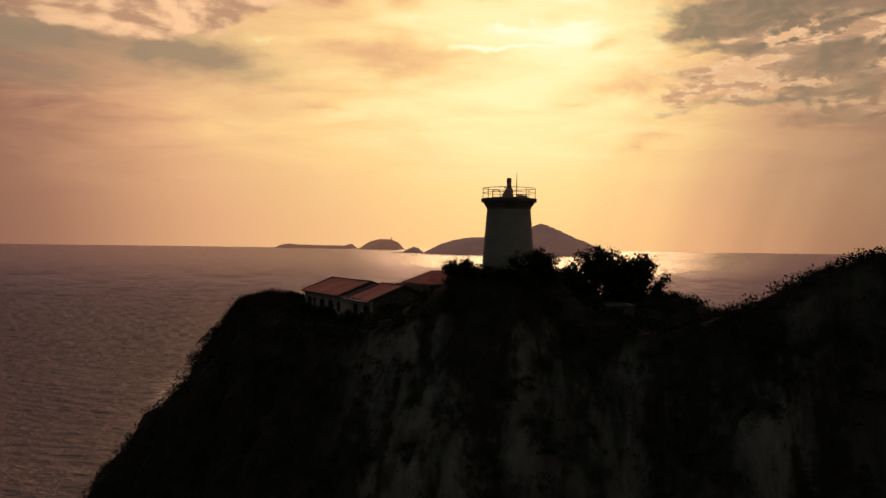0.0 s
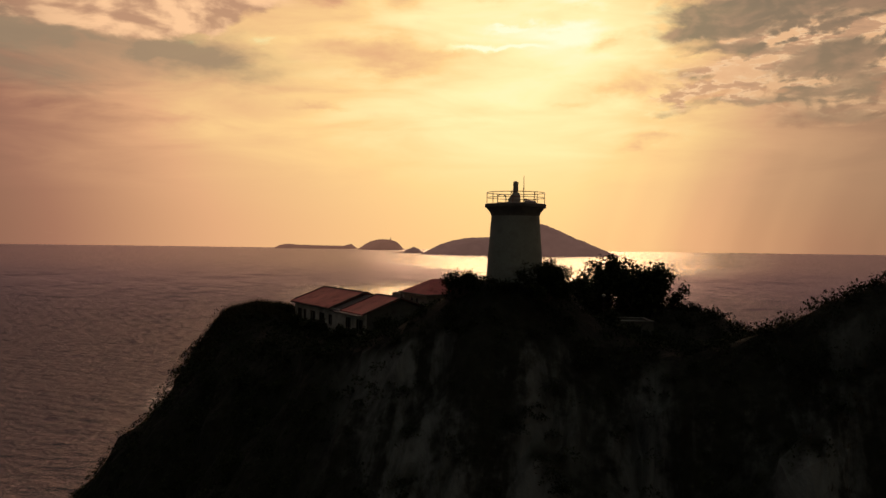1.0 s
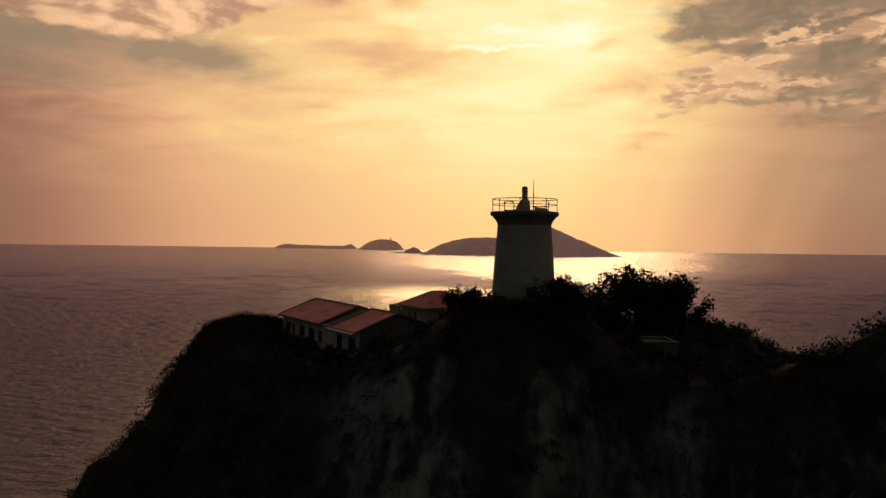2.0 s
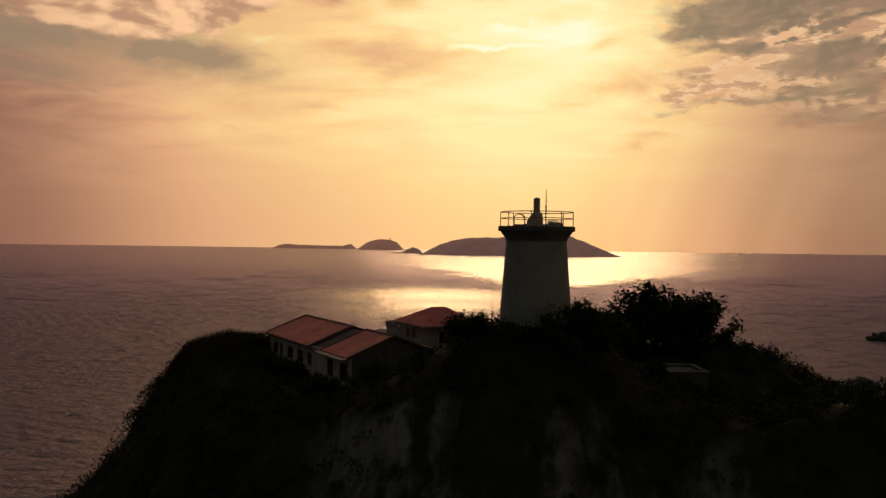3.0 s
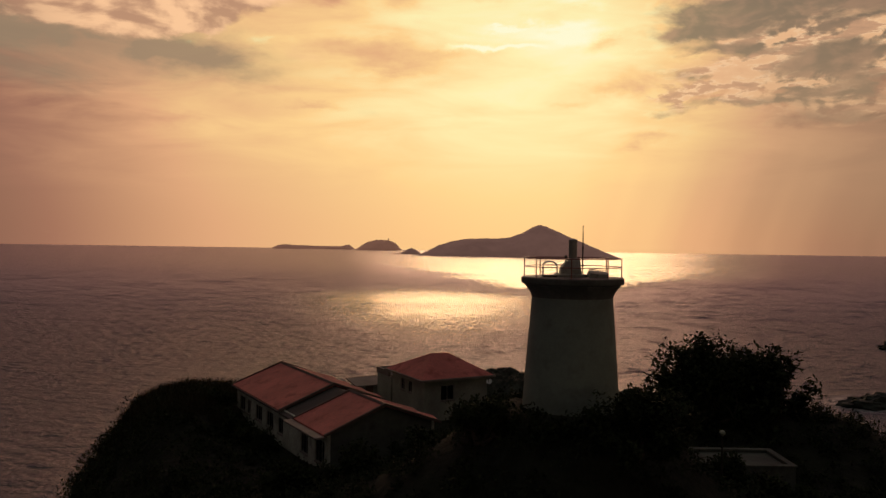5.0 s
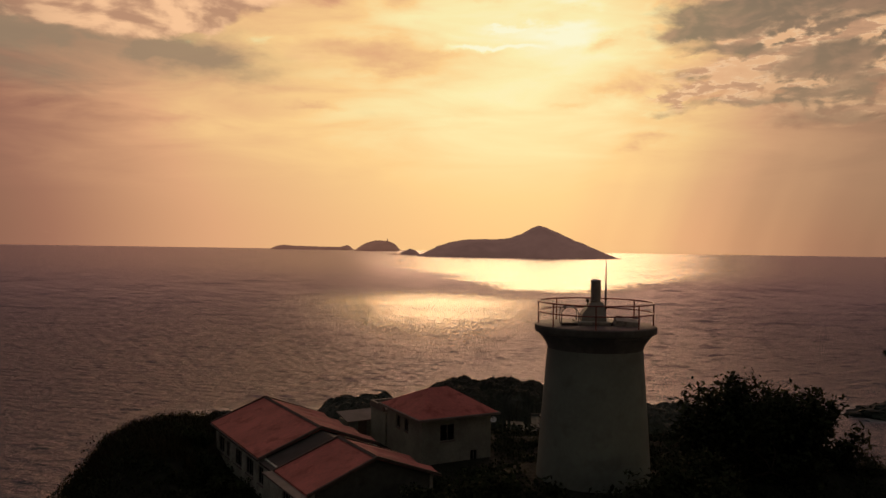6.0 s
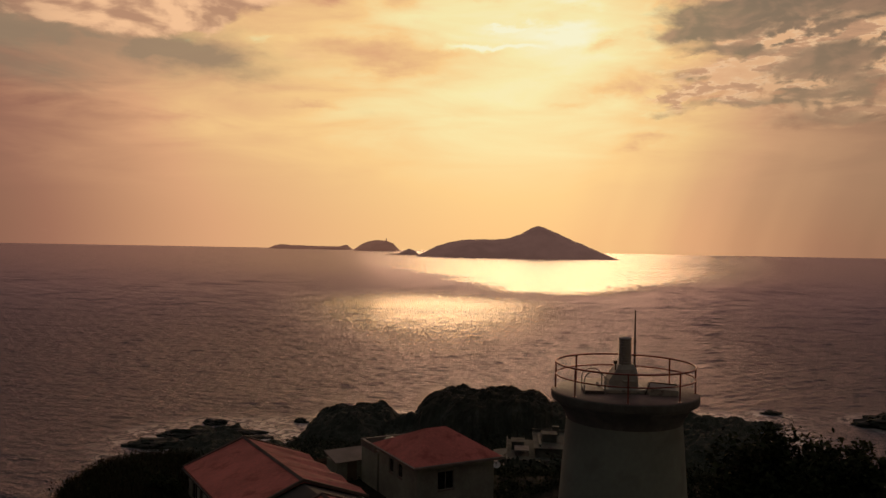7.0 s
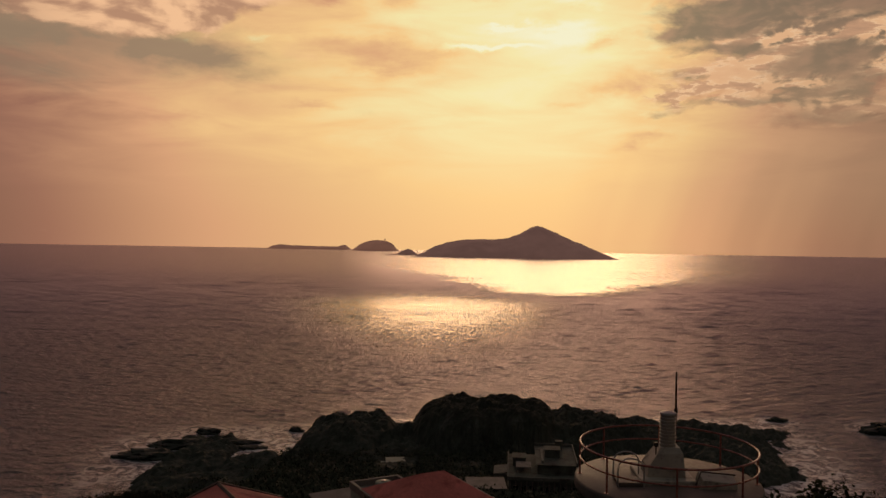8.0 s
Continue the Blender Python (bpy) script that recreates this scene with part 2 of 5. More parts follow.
pale_wall = material("pale_lime_washed_wall", (0.55, 0.6, 0.5), 0.88, scales=(0.5, 5.0), vary=0.3, dirt=(0.33, 0.36, 0.3), bump=0.01)
concrete = material("weathered_concrete", (0.24, 0.23, 0.21), 0.85, scales=(0.3, 4.0), vary=0.3, dirt=(0.13, 0.12, 0.105), bump=0.015)
# stained concrete, whose dark colour also paints the long house's shaded ends
stain_shade_concrete = material("stain_shade_concrete", (0.115, 0.132, 0.11), 0.9, scales=(0.25, 2.5), vary=0.4, dirt=(0.06, 0.06, 0.05), bump=0.02)
old_parapet = material("grimy_parapet", (0.17, 0.18, 0.155), 0.9, scales=(0.3, 3.0), vary=0.45, dirt=(0.07, 0.07, 0.06), bump=0.02)
lantern_paint = material("pale_lantern_paint", (0.4, 0.385, 0.33), 0.6, scales=(1.5, 9.0), vary=0.2, dirt=(0.14, 0.125, 0.105))
gallery_edge = material("stained_gallery_edge", (0.135, 0.14, 0.12), 0.75, scales=(0.8, 7.0), vary=0.3, dirt=(0.11, 0.105, 0.09), bump=0.006)
gallery_grey = material("dark_gallery_paint", (0.13, 0.135, 0.12), 0.75, scales=(0.8, 7.0), vary=0.3, dirt=(0.2, 0.19, 0.17), bump=0.006)
frame_paint = material("window_frame_paint", (0.34, 0.35, 0.31), 0.6, scales=(2.0, 12.0), vary=0.1)
dish_white = material("dish_white_paint", (0.85, 0.85, 0.82), 0.5, scales=(2.0, 12.0), vary=0.1)
timber = material("weathered_timber", (0.17, 0.13, 0.09), 0.8, scales=(1.5, 16.0), vary=0.3)
bark = material("bark", (0.07, 0.055, 0.04), 0.9, scales=(1.5, 12.0), vary=0.3, bump=0.02)
sea_rock = material("wet_dark_rock", (0.032, 0.044, 0.034), 0.75, scales=(0.12, 1.2), vary=0.4, bump=0.25, bump_scale=0.9)


def make_glass():
    m = bpy.data.materials.new("dark_window_glass")
    m.use_nodes = True
    bsdf = m.node_tree.nodes["Principled BSDF"]
    bsdf.inputs["Base Color"].default_value = (0.012, 0.014, 0.015, 1)
    bsdf.inputs["Roughness"].default_value = 0.06
    bsdf.inputs["Specular IOR Level"].default_value = 0.5
    return m


def make_leaf(name, tones):
    m = bpy.data.materials.new(name)
    m.use_nodes = True
    tree = m.node_tree
    calc, mix, combine, grain, step, ramp, bell = wire(tree)
    geo = tree.nodes.new("ShaderNodeNewGeometry")
    bsdf = tree.nodes["Principled BSDF"]
    patch = grain(geo.outputs["Position"], 0.25, 4.0)
    tone = calc("ADD", calc("MULTIPLY", geo.outputs["Random Per Island"], 0.6), calc("MULTIPLY", patch, 0.5))
    tree.links.new(ramp(tone, tones), bsdf.inputs["Base Color"])
    bsdf.inputs["Roughness"].default_value = 0.8
    bsdf.inputs["Specular IOR Level"].default_value = 0.05
    return m


def make_land():
    """Headland: bare grey rock on steep faces, dark soil and low growth on the rest, wet black rock at the waterline."""
    m = bpy.data.materials.new("headland_rock_and_soil")
    m.use_nodes = True
    tree = m.node_tree
    calc, mix, combine, grain, step, ramp, bell = wire(tree)
    geo = tree.nodes.new("ShaderNodeNewGeometry")
    bsdf = tree.nodes["Principled BSDF"]
    split = tree.nodes.new("ShaderNodeSeparateXYZ")
    tree.links.new(geo.outputs["Position"], split.inputs[0])
    px, py, pz = split.outputs
    upright = combine(px, calc("MULTIPLY", py, 0.5), calc("MULTIPLY", pz, 0.16))
    streak = grain(upright, 0.16, 7.0, 0.6, 0.4)
    fine = grain(geo.outputs["Position"], 0.9, 7.0, 0.62)
    crack = grain(upright, 0.5, 6.0, 0.65, 0.8)
    rock = ramp(calc("ADD", calc("MULTIPLY", streak, 0.5), calc("MULTIPLY", crack, 0.5)), (
        (0.34, (0.016, 0.019, 0.017)), (0.46, (0.06, 0.07, 0.062)), (0.56, (0.145, 0.165, 0.148)), (0.72, (0.23, 0.26, 0.235))))
    soil = ramp(fine, ((0.3, (0.012, 0.014, 0.009)), (0.7, (0.03, 0.034, 0.021))))
    bare = tree.nodes.new("ShaderNodeAttribute")
    bare.attribute_name = "bare"
    amount = calc("MULTIPLY", bare.outputs["Fac"], step(calc("ADD", streak, calc("MULTIPLY", fine, 0.3)), 0.57, 0.7))
    wet = step(pz, 3.0, 26.0, 1.0, 0.0)
    colour = mix(amount, soil, rock)
    shore = ramp(crack, ((0.3, (0.04, 0.05, 0.04)), (0.7, (0.095, 0.112, 0.09))))
    colour = mix(calc("MULTIPLY", wet, step(py, 120.0, 185.0)), colour, shore)
    tree.links.new(colour, bsdf.inputs["Base Color"])
    bsdf.inputs["Roughness"].default_value = 0.9
    bsdf.inputs["Specular IOR Level"].default_value = 0.2
    b = tree.nodes.new("ShaderNodeBump")
    b.inputs["Strength"].default_value, b.inputs["Distance"].default_value = 1.0, 0.5
    tree.links.new(calc("ADD", crack, calc("MULTIPLY", fine, 0.5)), b.inputs["Height"])
    tree.links.new(b.outputs[0], bsdf.inputs["Normal"])
    return m


def make_water():
    """Open sea: dark water under a broken wind-ruffled surface, sunlit lanes set in as smoother, paler-sheened water in
    front of the far island, foam by the rocks.
    """
    m = bpy.data.materials.new("sea_water")
    m.use_nodes = True
    tree = m.node_tree
    calc, mix, combine, grain, step, ramp, bell = wire(tree)
    geo = tree.nodes.new("ShaderNodeNewGeometry")
    bsdf = tree.nodes["Principled BSDF"]
    where = geo.outputs["Position"]
    split = tree.nodes.new("ShaderNodeSeparateXYZ")
    tree.links.new(where, split.inputs[0])
    px, py, pz = split.outputs
    long_crest = combine(calc("MULTIPLY", px, 0.3), py, 0.0)
    swell = grain(combine(calc("MULTIPLY", px, 0.5), calc("SUBTRACT", py, calc("MULTIPLY", px, 0.1)), 0.0), 0.15, 3.0, 0.55, 0.3)
    chop = grain(combine(calc("MULTIPLY", px, 0.5), calc("ADD", py, calc("MULTIPLY", px, 0.12)), 5.0), 0.3, 5.0, 0.62, 0.0)
    ripple = grain(long_crest, 1.1, 3.0, 0.6)
    height = calc("ADD", calc("ADD", calc("MULTIPLY", swell, 1.3), calc("MULTIPLY", chop, 1.5)), calc("MULTIPLY", ripple, 0.1))
    roller = grain(combine(calc("MULTIPLY", px, 0.4), py, 9.0), 0.04, 3.0, 0.5)
    height = calc("ADD", height, calc("MULTIPLY", roller, step(py, 250.0, 900.0, 0.0, 6.5)))
    b = tree.nodes.new("ShaderNodeBump")
    b.inputs["Strength"].default_value = 1.0
    # sun through cloud gaps, set in as smoother lanes with a paler sheen
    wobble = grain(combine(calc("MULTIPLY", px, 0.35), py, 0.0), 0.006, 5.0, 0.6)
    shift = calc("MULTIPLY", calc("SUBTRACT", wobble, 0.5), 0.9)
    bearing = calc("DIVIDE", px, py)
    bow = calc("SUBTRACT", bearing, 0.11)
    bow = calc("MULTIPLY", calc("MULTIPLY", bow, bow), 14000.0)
    far_sun_lane = calc("MULTIPLY", calc("ADD", bell(bearing, 0.085, step(bearing, 0.05, 0.12, 0.17, 0.15)), calc("MULTIPLY", bell(bearing, 0.1, 0.06), 0.6)), step(calc("ADD", calc("SUBTRACT", py, bow), calc("MULTIPLY", calc("SUBTRACT", wobble, 0.5), 420.0)), 820.0, 1260.0, 0.0, 2.25))
    near_sun_lane = calc("MULTIPLY", bell(bearing, -0.065, 0.15), calc("MULTIPLY", bell(py, 750.0, step(py, 640.0, 780.0, 260.0, 215.0)), 1.6))
    # scattered glitter on the sun's right, set in as broken weak lanes
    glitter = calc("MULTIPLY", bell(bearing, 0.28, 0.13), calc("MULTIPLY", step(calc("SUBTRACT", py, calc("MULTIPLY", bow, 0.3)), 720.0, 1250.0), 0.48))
    sun_lane = calc("ADD", calc("ADD", far_sun_lane, near_sun_lane), glitter)
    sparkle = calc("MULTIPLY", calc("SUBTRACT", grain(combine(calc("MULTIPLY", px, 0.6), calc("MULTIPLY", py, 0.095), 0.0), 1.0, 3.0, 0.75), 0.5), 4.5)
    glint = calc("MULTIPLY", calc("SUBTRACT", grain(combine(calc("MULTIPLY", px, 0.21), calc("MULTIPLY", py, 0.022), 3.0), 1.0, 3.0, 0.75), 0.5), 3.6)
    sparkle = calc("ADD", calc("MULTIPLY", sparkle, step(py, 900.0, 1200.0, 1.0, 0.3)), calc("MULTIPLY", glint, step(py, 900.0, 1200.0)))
    sun_lane = step(calc("MULTIPLY", sun_lane, calc("ADD", 1.0, calc("ADD", calc("MULTIPLY", shift, 1.2), calc("MULTIPLY", sparkle, 1.45)))), 0.2, 1.25)
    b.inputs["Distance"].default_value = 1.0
    sun_calm = calc("ADD", calc("MULTIPLY", step(py, 950.0, 1300.0, 0.2, 0.24), sun_lane), 0.0)
    amount = calc("ADD", calc("MULTIPLY", calc("SUBTRACT", 1.0, sun_lane), step(py, 150.0, 1000.0, 2.4, 0.75)), sun_calm)
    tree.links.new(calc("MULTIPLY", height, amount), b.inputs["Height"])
    foam = tree.nodes.new("ShaderNodeAttribute")
    foam.attribute_name = "foam"
    lace = grain(where, 0.22, 7.0, 0.68, 1.2)
    white = calc("MULTIPLY", foam.outputs["Fac"], step(lace, 0.43, 0.56))
    caps = calc("MULTIPLY", step(grain(long_crest, 0.06, 6.0, 0.7), 0.735, 0.76), 0.5)
    white = calc("MAXIMUM", white, caps)
    tree.links.new(mix(white, (0.04, 0.032, 0.054, 1), (0.86, 0.86, 0.84, 1)), bsdf.inputs["Base Color"])
    # wet foam lies smoother than the chop round it
    bsdf.inputs["Roughness"].default_value, bsdf.inputs["IOR"].default_value = 0.4, 1.5
    polish = step(sun_lane, 0.0, 1.0, calc("ADD", step(py, 250.0, 800.0, 0.31, 0.43), step(py, 800.0, 2000.0, 0.0, -0.12)), step(py, 950.0, 1300.0, 0.19, 0.26))
    # painted into the sheen colour: bright sunlight in the lanes, dimmer pink outside
    deep = tree.nodes.new("ShaderNodeBsdfDiffuse")
    deep.inputs["Color"].default_value = (0.06, 0.1, 0.12, 1)
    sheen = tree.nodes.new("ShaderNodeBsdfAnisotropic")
    tree.links.new(mix(sun_lane, (0.86, 0.735, 0.765, 1), (1.0, 0.94, 0.84, 1)), sheen.inputs["Color"])
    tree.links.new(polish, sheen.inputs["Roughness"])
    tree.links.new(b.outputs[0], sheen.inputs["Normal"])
    edge = tree.nodes.new("ShaderNodeFresnel")
    edge.inputs["IOR"].default_value = 1.333
    tree.links.new(b.outputs[0], edge.inputs["Normal"])
    surface = tree.nodes.new("ShaderNodeMixShader")
    tree.links.new(edge.outputs[0], surface.inputs[0])
    tree.links.new(deep.outputs[0], surface.inputs[1])
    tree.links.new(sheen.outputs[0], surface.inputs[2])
    whole = tree.nodes.new("ShaderNodeMixShader")
    tree.links.new(white, whole.inputs[0])
    tree.links.new(surface.outputs[0], whole.inputs[1])
    tree.links.new(bsdf.outputs[0], whole.inputs[2])
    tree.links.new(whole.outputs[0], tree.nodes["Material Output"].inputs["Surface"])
    return m


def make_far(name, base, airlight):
    """Far land; the haze of miles of lit sea air is painted as glow."""
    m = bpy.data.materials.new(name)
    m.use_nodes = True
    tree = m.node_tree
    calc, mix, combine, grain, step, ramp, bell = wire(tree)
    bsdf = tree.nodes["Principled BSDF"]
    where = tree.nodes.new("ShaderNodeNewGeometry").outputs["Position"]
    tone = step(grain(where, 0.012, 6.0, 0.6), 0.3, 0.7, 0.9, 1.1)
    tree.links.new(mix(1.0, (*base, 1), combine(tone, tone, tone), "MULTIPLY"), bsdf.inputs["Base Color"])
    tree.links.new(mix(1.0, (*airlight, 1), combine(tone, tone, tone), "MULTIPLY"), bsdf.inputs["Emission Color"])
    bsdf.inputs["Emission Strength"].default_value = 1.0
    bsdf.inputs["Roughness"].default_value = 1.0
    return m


glass = make_glass()
leaf_green = make_leaf("dark_evergreen_leaf", ((0.1, (0.018, 0.026, 0.013)), (0.6, (0.036, 0.048, 0.022)), (1.0, (0.06, 0.072, 0.034))))
scrub_green = make_leaf("dry_coastal_scrub", ((0.1, (0.014, 0.02, 0.011)), (0.6, (0.03, 0.04, 0.02)), (1.0, (0.06, 0.066, 0.034))))
thicket_green = make_leaf("grey_green_thicket", ((0.1, (0.036, 0.046, 0.033)), (0.6, (0.06, 0.075, 0.052)), (1.0, (0.085, 0.1, 0.07))))
grass_straw = make_leaf("dry_grass", ((0.1, (0.03, 0.03, 0.017)), (0.6, (0.055, 0.05, 0.028)), (1.0, (0.09, 0.078, 0.042))))
land = make_land()
water = make_water()
# painted haze glow, stronger on the farther islands
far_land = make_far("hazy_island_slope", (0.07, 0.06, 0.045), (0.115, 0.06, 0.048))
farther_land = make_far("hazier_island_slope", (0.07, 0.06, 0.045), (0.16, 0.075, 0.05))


# ---- small modelling helpers ----
class Shape:
    """Collects vertices and faces of one mesh."""

    def __init__(self):
        self.v, self.f, self.smooth = [], [], False

    def add(self, verts, faces):
        n = len(self.v)
        self.v += [tuple(p) for p in verts]
        self.f += [tuple(i + n for i in f) for f in faces]
        return self

    def box(self, x0, y0, z0, x1, y1, z1, bevel=0.0):
        b = min(bevel, (x1 - x0) / 3, (y1 - y0) / 3, (z1 - z0) / 3)
        if b <= 0:
            v = [(x, y, z) for z in (z0, z1) for x, y in ((x0, y0), (x1, y0), (x1, y1), (x0, y1))]
            return self.add(v, [(3, 2, 1, 0), (4, 5, 6, 7), (0, 1, 5, 4), (1, 2, 6, 5), (2, 3, 7, 6), (3, 0, 4, 7)])
        bm = bmesh.new()
        bmesh.ops.create_cube(bm, size=1.0, matrix=Matrix.Translation(((x0 + x1) / 2, (y0 + y1) / 2, (z0 + z1) / 2)) @ Matrix.Diagonal((x1 - x0, y1 - y0, z1 - z0, 1)))
        bmesh.ops.bevel(bm, geom=bm.edges[:], offset=b, segments=1, affect="EDGES")
        bm.verts.index_update()
        self.add([p.co for p in bm.verts], [[p.index for p in f.verts] for f in bm.faces])
        bm.free()
        return self

    def lathe(self, profile, steps=48, cx=0.0, cy=0.0, closed=True):
        v, f = [], []
        for r, z in profile:
            v += [(cx + r * math.cos(2 * math.pi * i / steps), cy + r * math.sin(2 * math.pi * i / steps), z) for i in range(steps)]
        for k in range(len(profile) - 1):
            for i in range(steps):
                j = (i + 1) % steps
                f.append((k * steps + i, k * steps + j, (k + 1) * steps + j, (k + 1) * steps + i))
        if closed:
            f.append(tuple(range(steps - 1, -1, -1)))
            f.append(tuple((len(profile) - 1) * steps + i for i in range(steps)))
        return self.add(v, f)

    def tube(self, points, radius, sides=8, loop=False):
        pts = [Vector(p) for p in points]
        radii = radius if isinstance(radius, (list, tuple)) else [radius] * len(pts)
        v, f, n = [], [], len(pts)
        for i, p in enumerate(pts):
            a = pts[(i - 1) % n] if loop or i else p
            b = pts[(i + 1) % n] if loop or i < n - 1 else p
            d = (b - a).normalized()
            s = d.cross(Vector((0, 0, 1)) if abs(d.z) < 0.9 else Vector((1, 0, 0))).normalized()
            u = s.cross(d)
            v += [p + (s * math.cos(2 * math.pi * k / sides) + u * math.sin(2 * math.pi * k / sides)) * radii[i] for k in range(sides)]
        for i in range(n if loop else n - 1):
            j = (i + 1) % n
            for k in range(sides):
                m = (k + 1) % sides
                f.append((i * sides + k, i * sides + m, j * sides + m, j * sides + k))
        if not loop:
            f.append(tuple(range(sides - 1, -1, -1)))
            f.append(tuple((n - 1) * sides + k for k in range(sides)))
        return self.add(v, f)

    def prism(self, outline, z0, z1):
        n = len(outline)
        v = [(x, y, z0) for x, y in outline] + [(x, y, z1) for x, y in outline]
        f = [tuple(range(n - 1, -1, -1)), tuple(range(n, 2 * n))]
        f += [(i, (i + 1) % n, (i + 1) % n + n, i + n) for i in range(n)]
        return self.add(v, f)

    def slab(self, quad, thick):
        """A thick sheet: the quad is its top face, counter-clockwise from above."""
        q = [Vector(p) for p in quad]
        v = q + [p - Vector((0, 0, thick)) for p in q]
        n = len(q)
        return self.add(v, [tuple(range(n)), tuple(range(2 * n - 1, n - 1, -1))] + [(i + n, (i + 1) % n + n, (i + 1) % n, i) for i in range(n)])

    def band(self, x0, y0, x1, y1, w, z0, z1):
        """A rectangular ring of width w."""
        o = [(x0, y0), (x1, y0), (x1, y1), (x0, y1)]
        i = [(x0 + w, y0 + w), (x1 - w, y0 + w), (x1 - w, y1 - w), (x0 + w, y1 - w)]
        v = [(x, y, z) for z in (z0, z1) for x, y in o + i]
        f = []
        for k in range(4):
            m = (k + 1) % 4
            f += [(k, m, m + 8, k + 8), (m + 4, k + 4, k + 12, m + 12), (k + 8, m + 8, m + 12, k + 12), (m, k, k + 4, m + 4)]
        return self.add(v, f)

    def mesh(self, name):
        me = bpy.data.meshes.new(name)
        me.from_pydata(self.v, [], self.f)
        if self.smooth:
            me.shade_smooth()
            me.set_sharp_from_angle(angle=radians(35))
        me.update()
        return me


def part(name, shape, mat, parent=None, label=""):
    me = shape.mesh(name) if isinstance(shape, Shape) else shape
    if not me.materials:
        me.materials.append(mat)
    ob = new(name, me)
    ob.parent = parent
    return tagged(ob, label=label)


def thing(name, m, label, category, group="", kind=""):
    ob = new(name)
    ob.matrix_world = m
    ob.empty_display_size = 0.2
    return tagged(ob, label=label, category=category, group=group, kind=kind)


def array_mesh(name, verts, faces, mat):
    """A mesh from numpy arrays; all faces have the same number of corners."""
    me = bpy.data.meshes.new(name)
    k = faces.shape[1]
    me.vertices.add(len(verts))
    me.vertices.foreach_set("co", verts.astype(np.float32).ravel())
    me.loops.add(faces.size)
    me.loops.foreach_set("vertex_index", faces.astype(np.int32).ravel())
    me.polygons.add(len(faces))
    me.polygons.foreach_set("loop_start", np.arange(0, faces.size, k, dtype=np.int32))
    me.polygons.foreach_set("loop_total", np.full(len(faces), k, dtype=np.int32))
    me.update(calc_edges=True)
    me.materials.append(mat)
    return me


def grid_faces(nx, ny):
    i = np.arange(nx - 1)[None, :] + np.arange(ny - 1)[:, None] * nx
    return np.stack([i, i + 1, i + nx + 1, i + nx], -1).reshape(-1, 4)


TABLES = [np.random.RandomState(s).rand(256, 256) for s in range(8)]


def value_noise(x, y, s=0):
    xi, yi = np.floor(x).astype(int), np.floor(y).astype(int)
    fx, fy = x - xi, y - yi
    fx, fy = fx * fx * (3 - 2 * fx), fy * fy * (3 - 2 * fy)
    t = TABLES[s]
    a, b = t[xi & 255, yi & 255], t[(xi + 1) & 255, yi & 255]
    c, d = t[xi & 255, (yi + 1) & 255], t[(xi + 1) & 255, (yi + 1) & 255]
    return (a * (1 - fx) + b * fx) * (1 - fy) + (c * (1 - fx) + d * fx) * fy


def fbm(x, y, octaves=4, s=0, gain=0.5):
    total, amp, size = 0.0, 1.0, 0.0
    for k in range(octaves):
        total = total + amp * value_noise(x * 2 ** k + 17.3 * k, y * 2 ** k + 5.1 * k, (s + k) % 8)
        size += amp
        amp *= gain
    return total / size


def smooth(v, a, b):
    t = np.clip((v - a) / (b - a), 0, 1)
    return t * t * (3 - 2 * t)


# ---- the headland ----
def hump(x, y, cx, cy, wx, wy):
    return np.exp(-((x - cx) / wx) ** 2 - ((y - cy) / wy) ** 2)


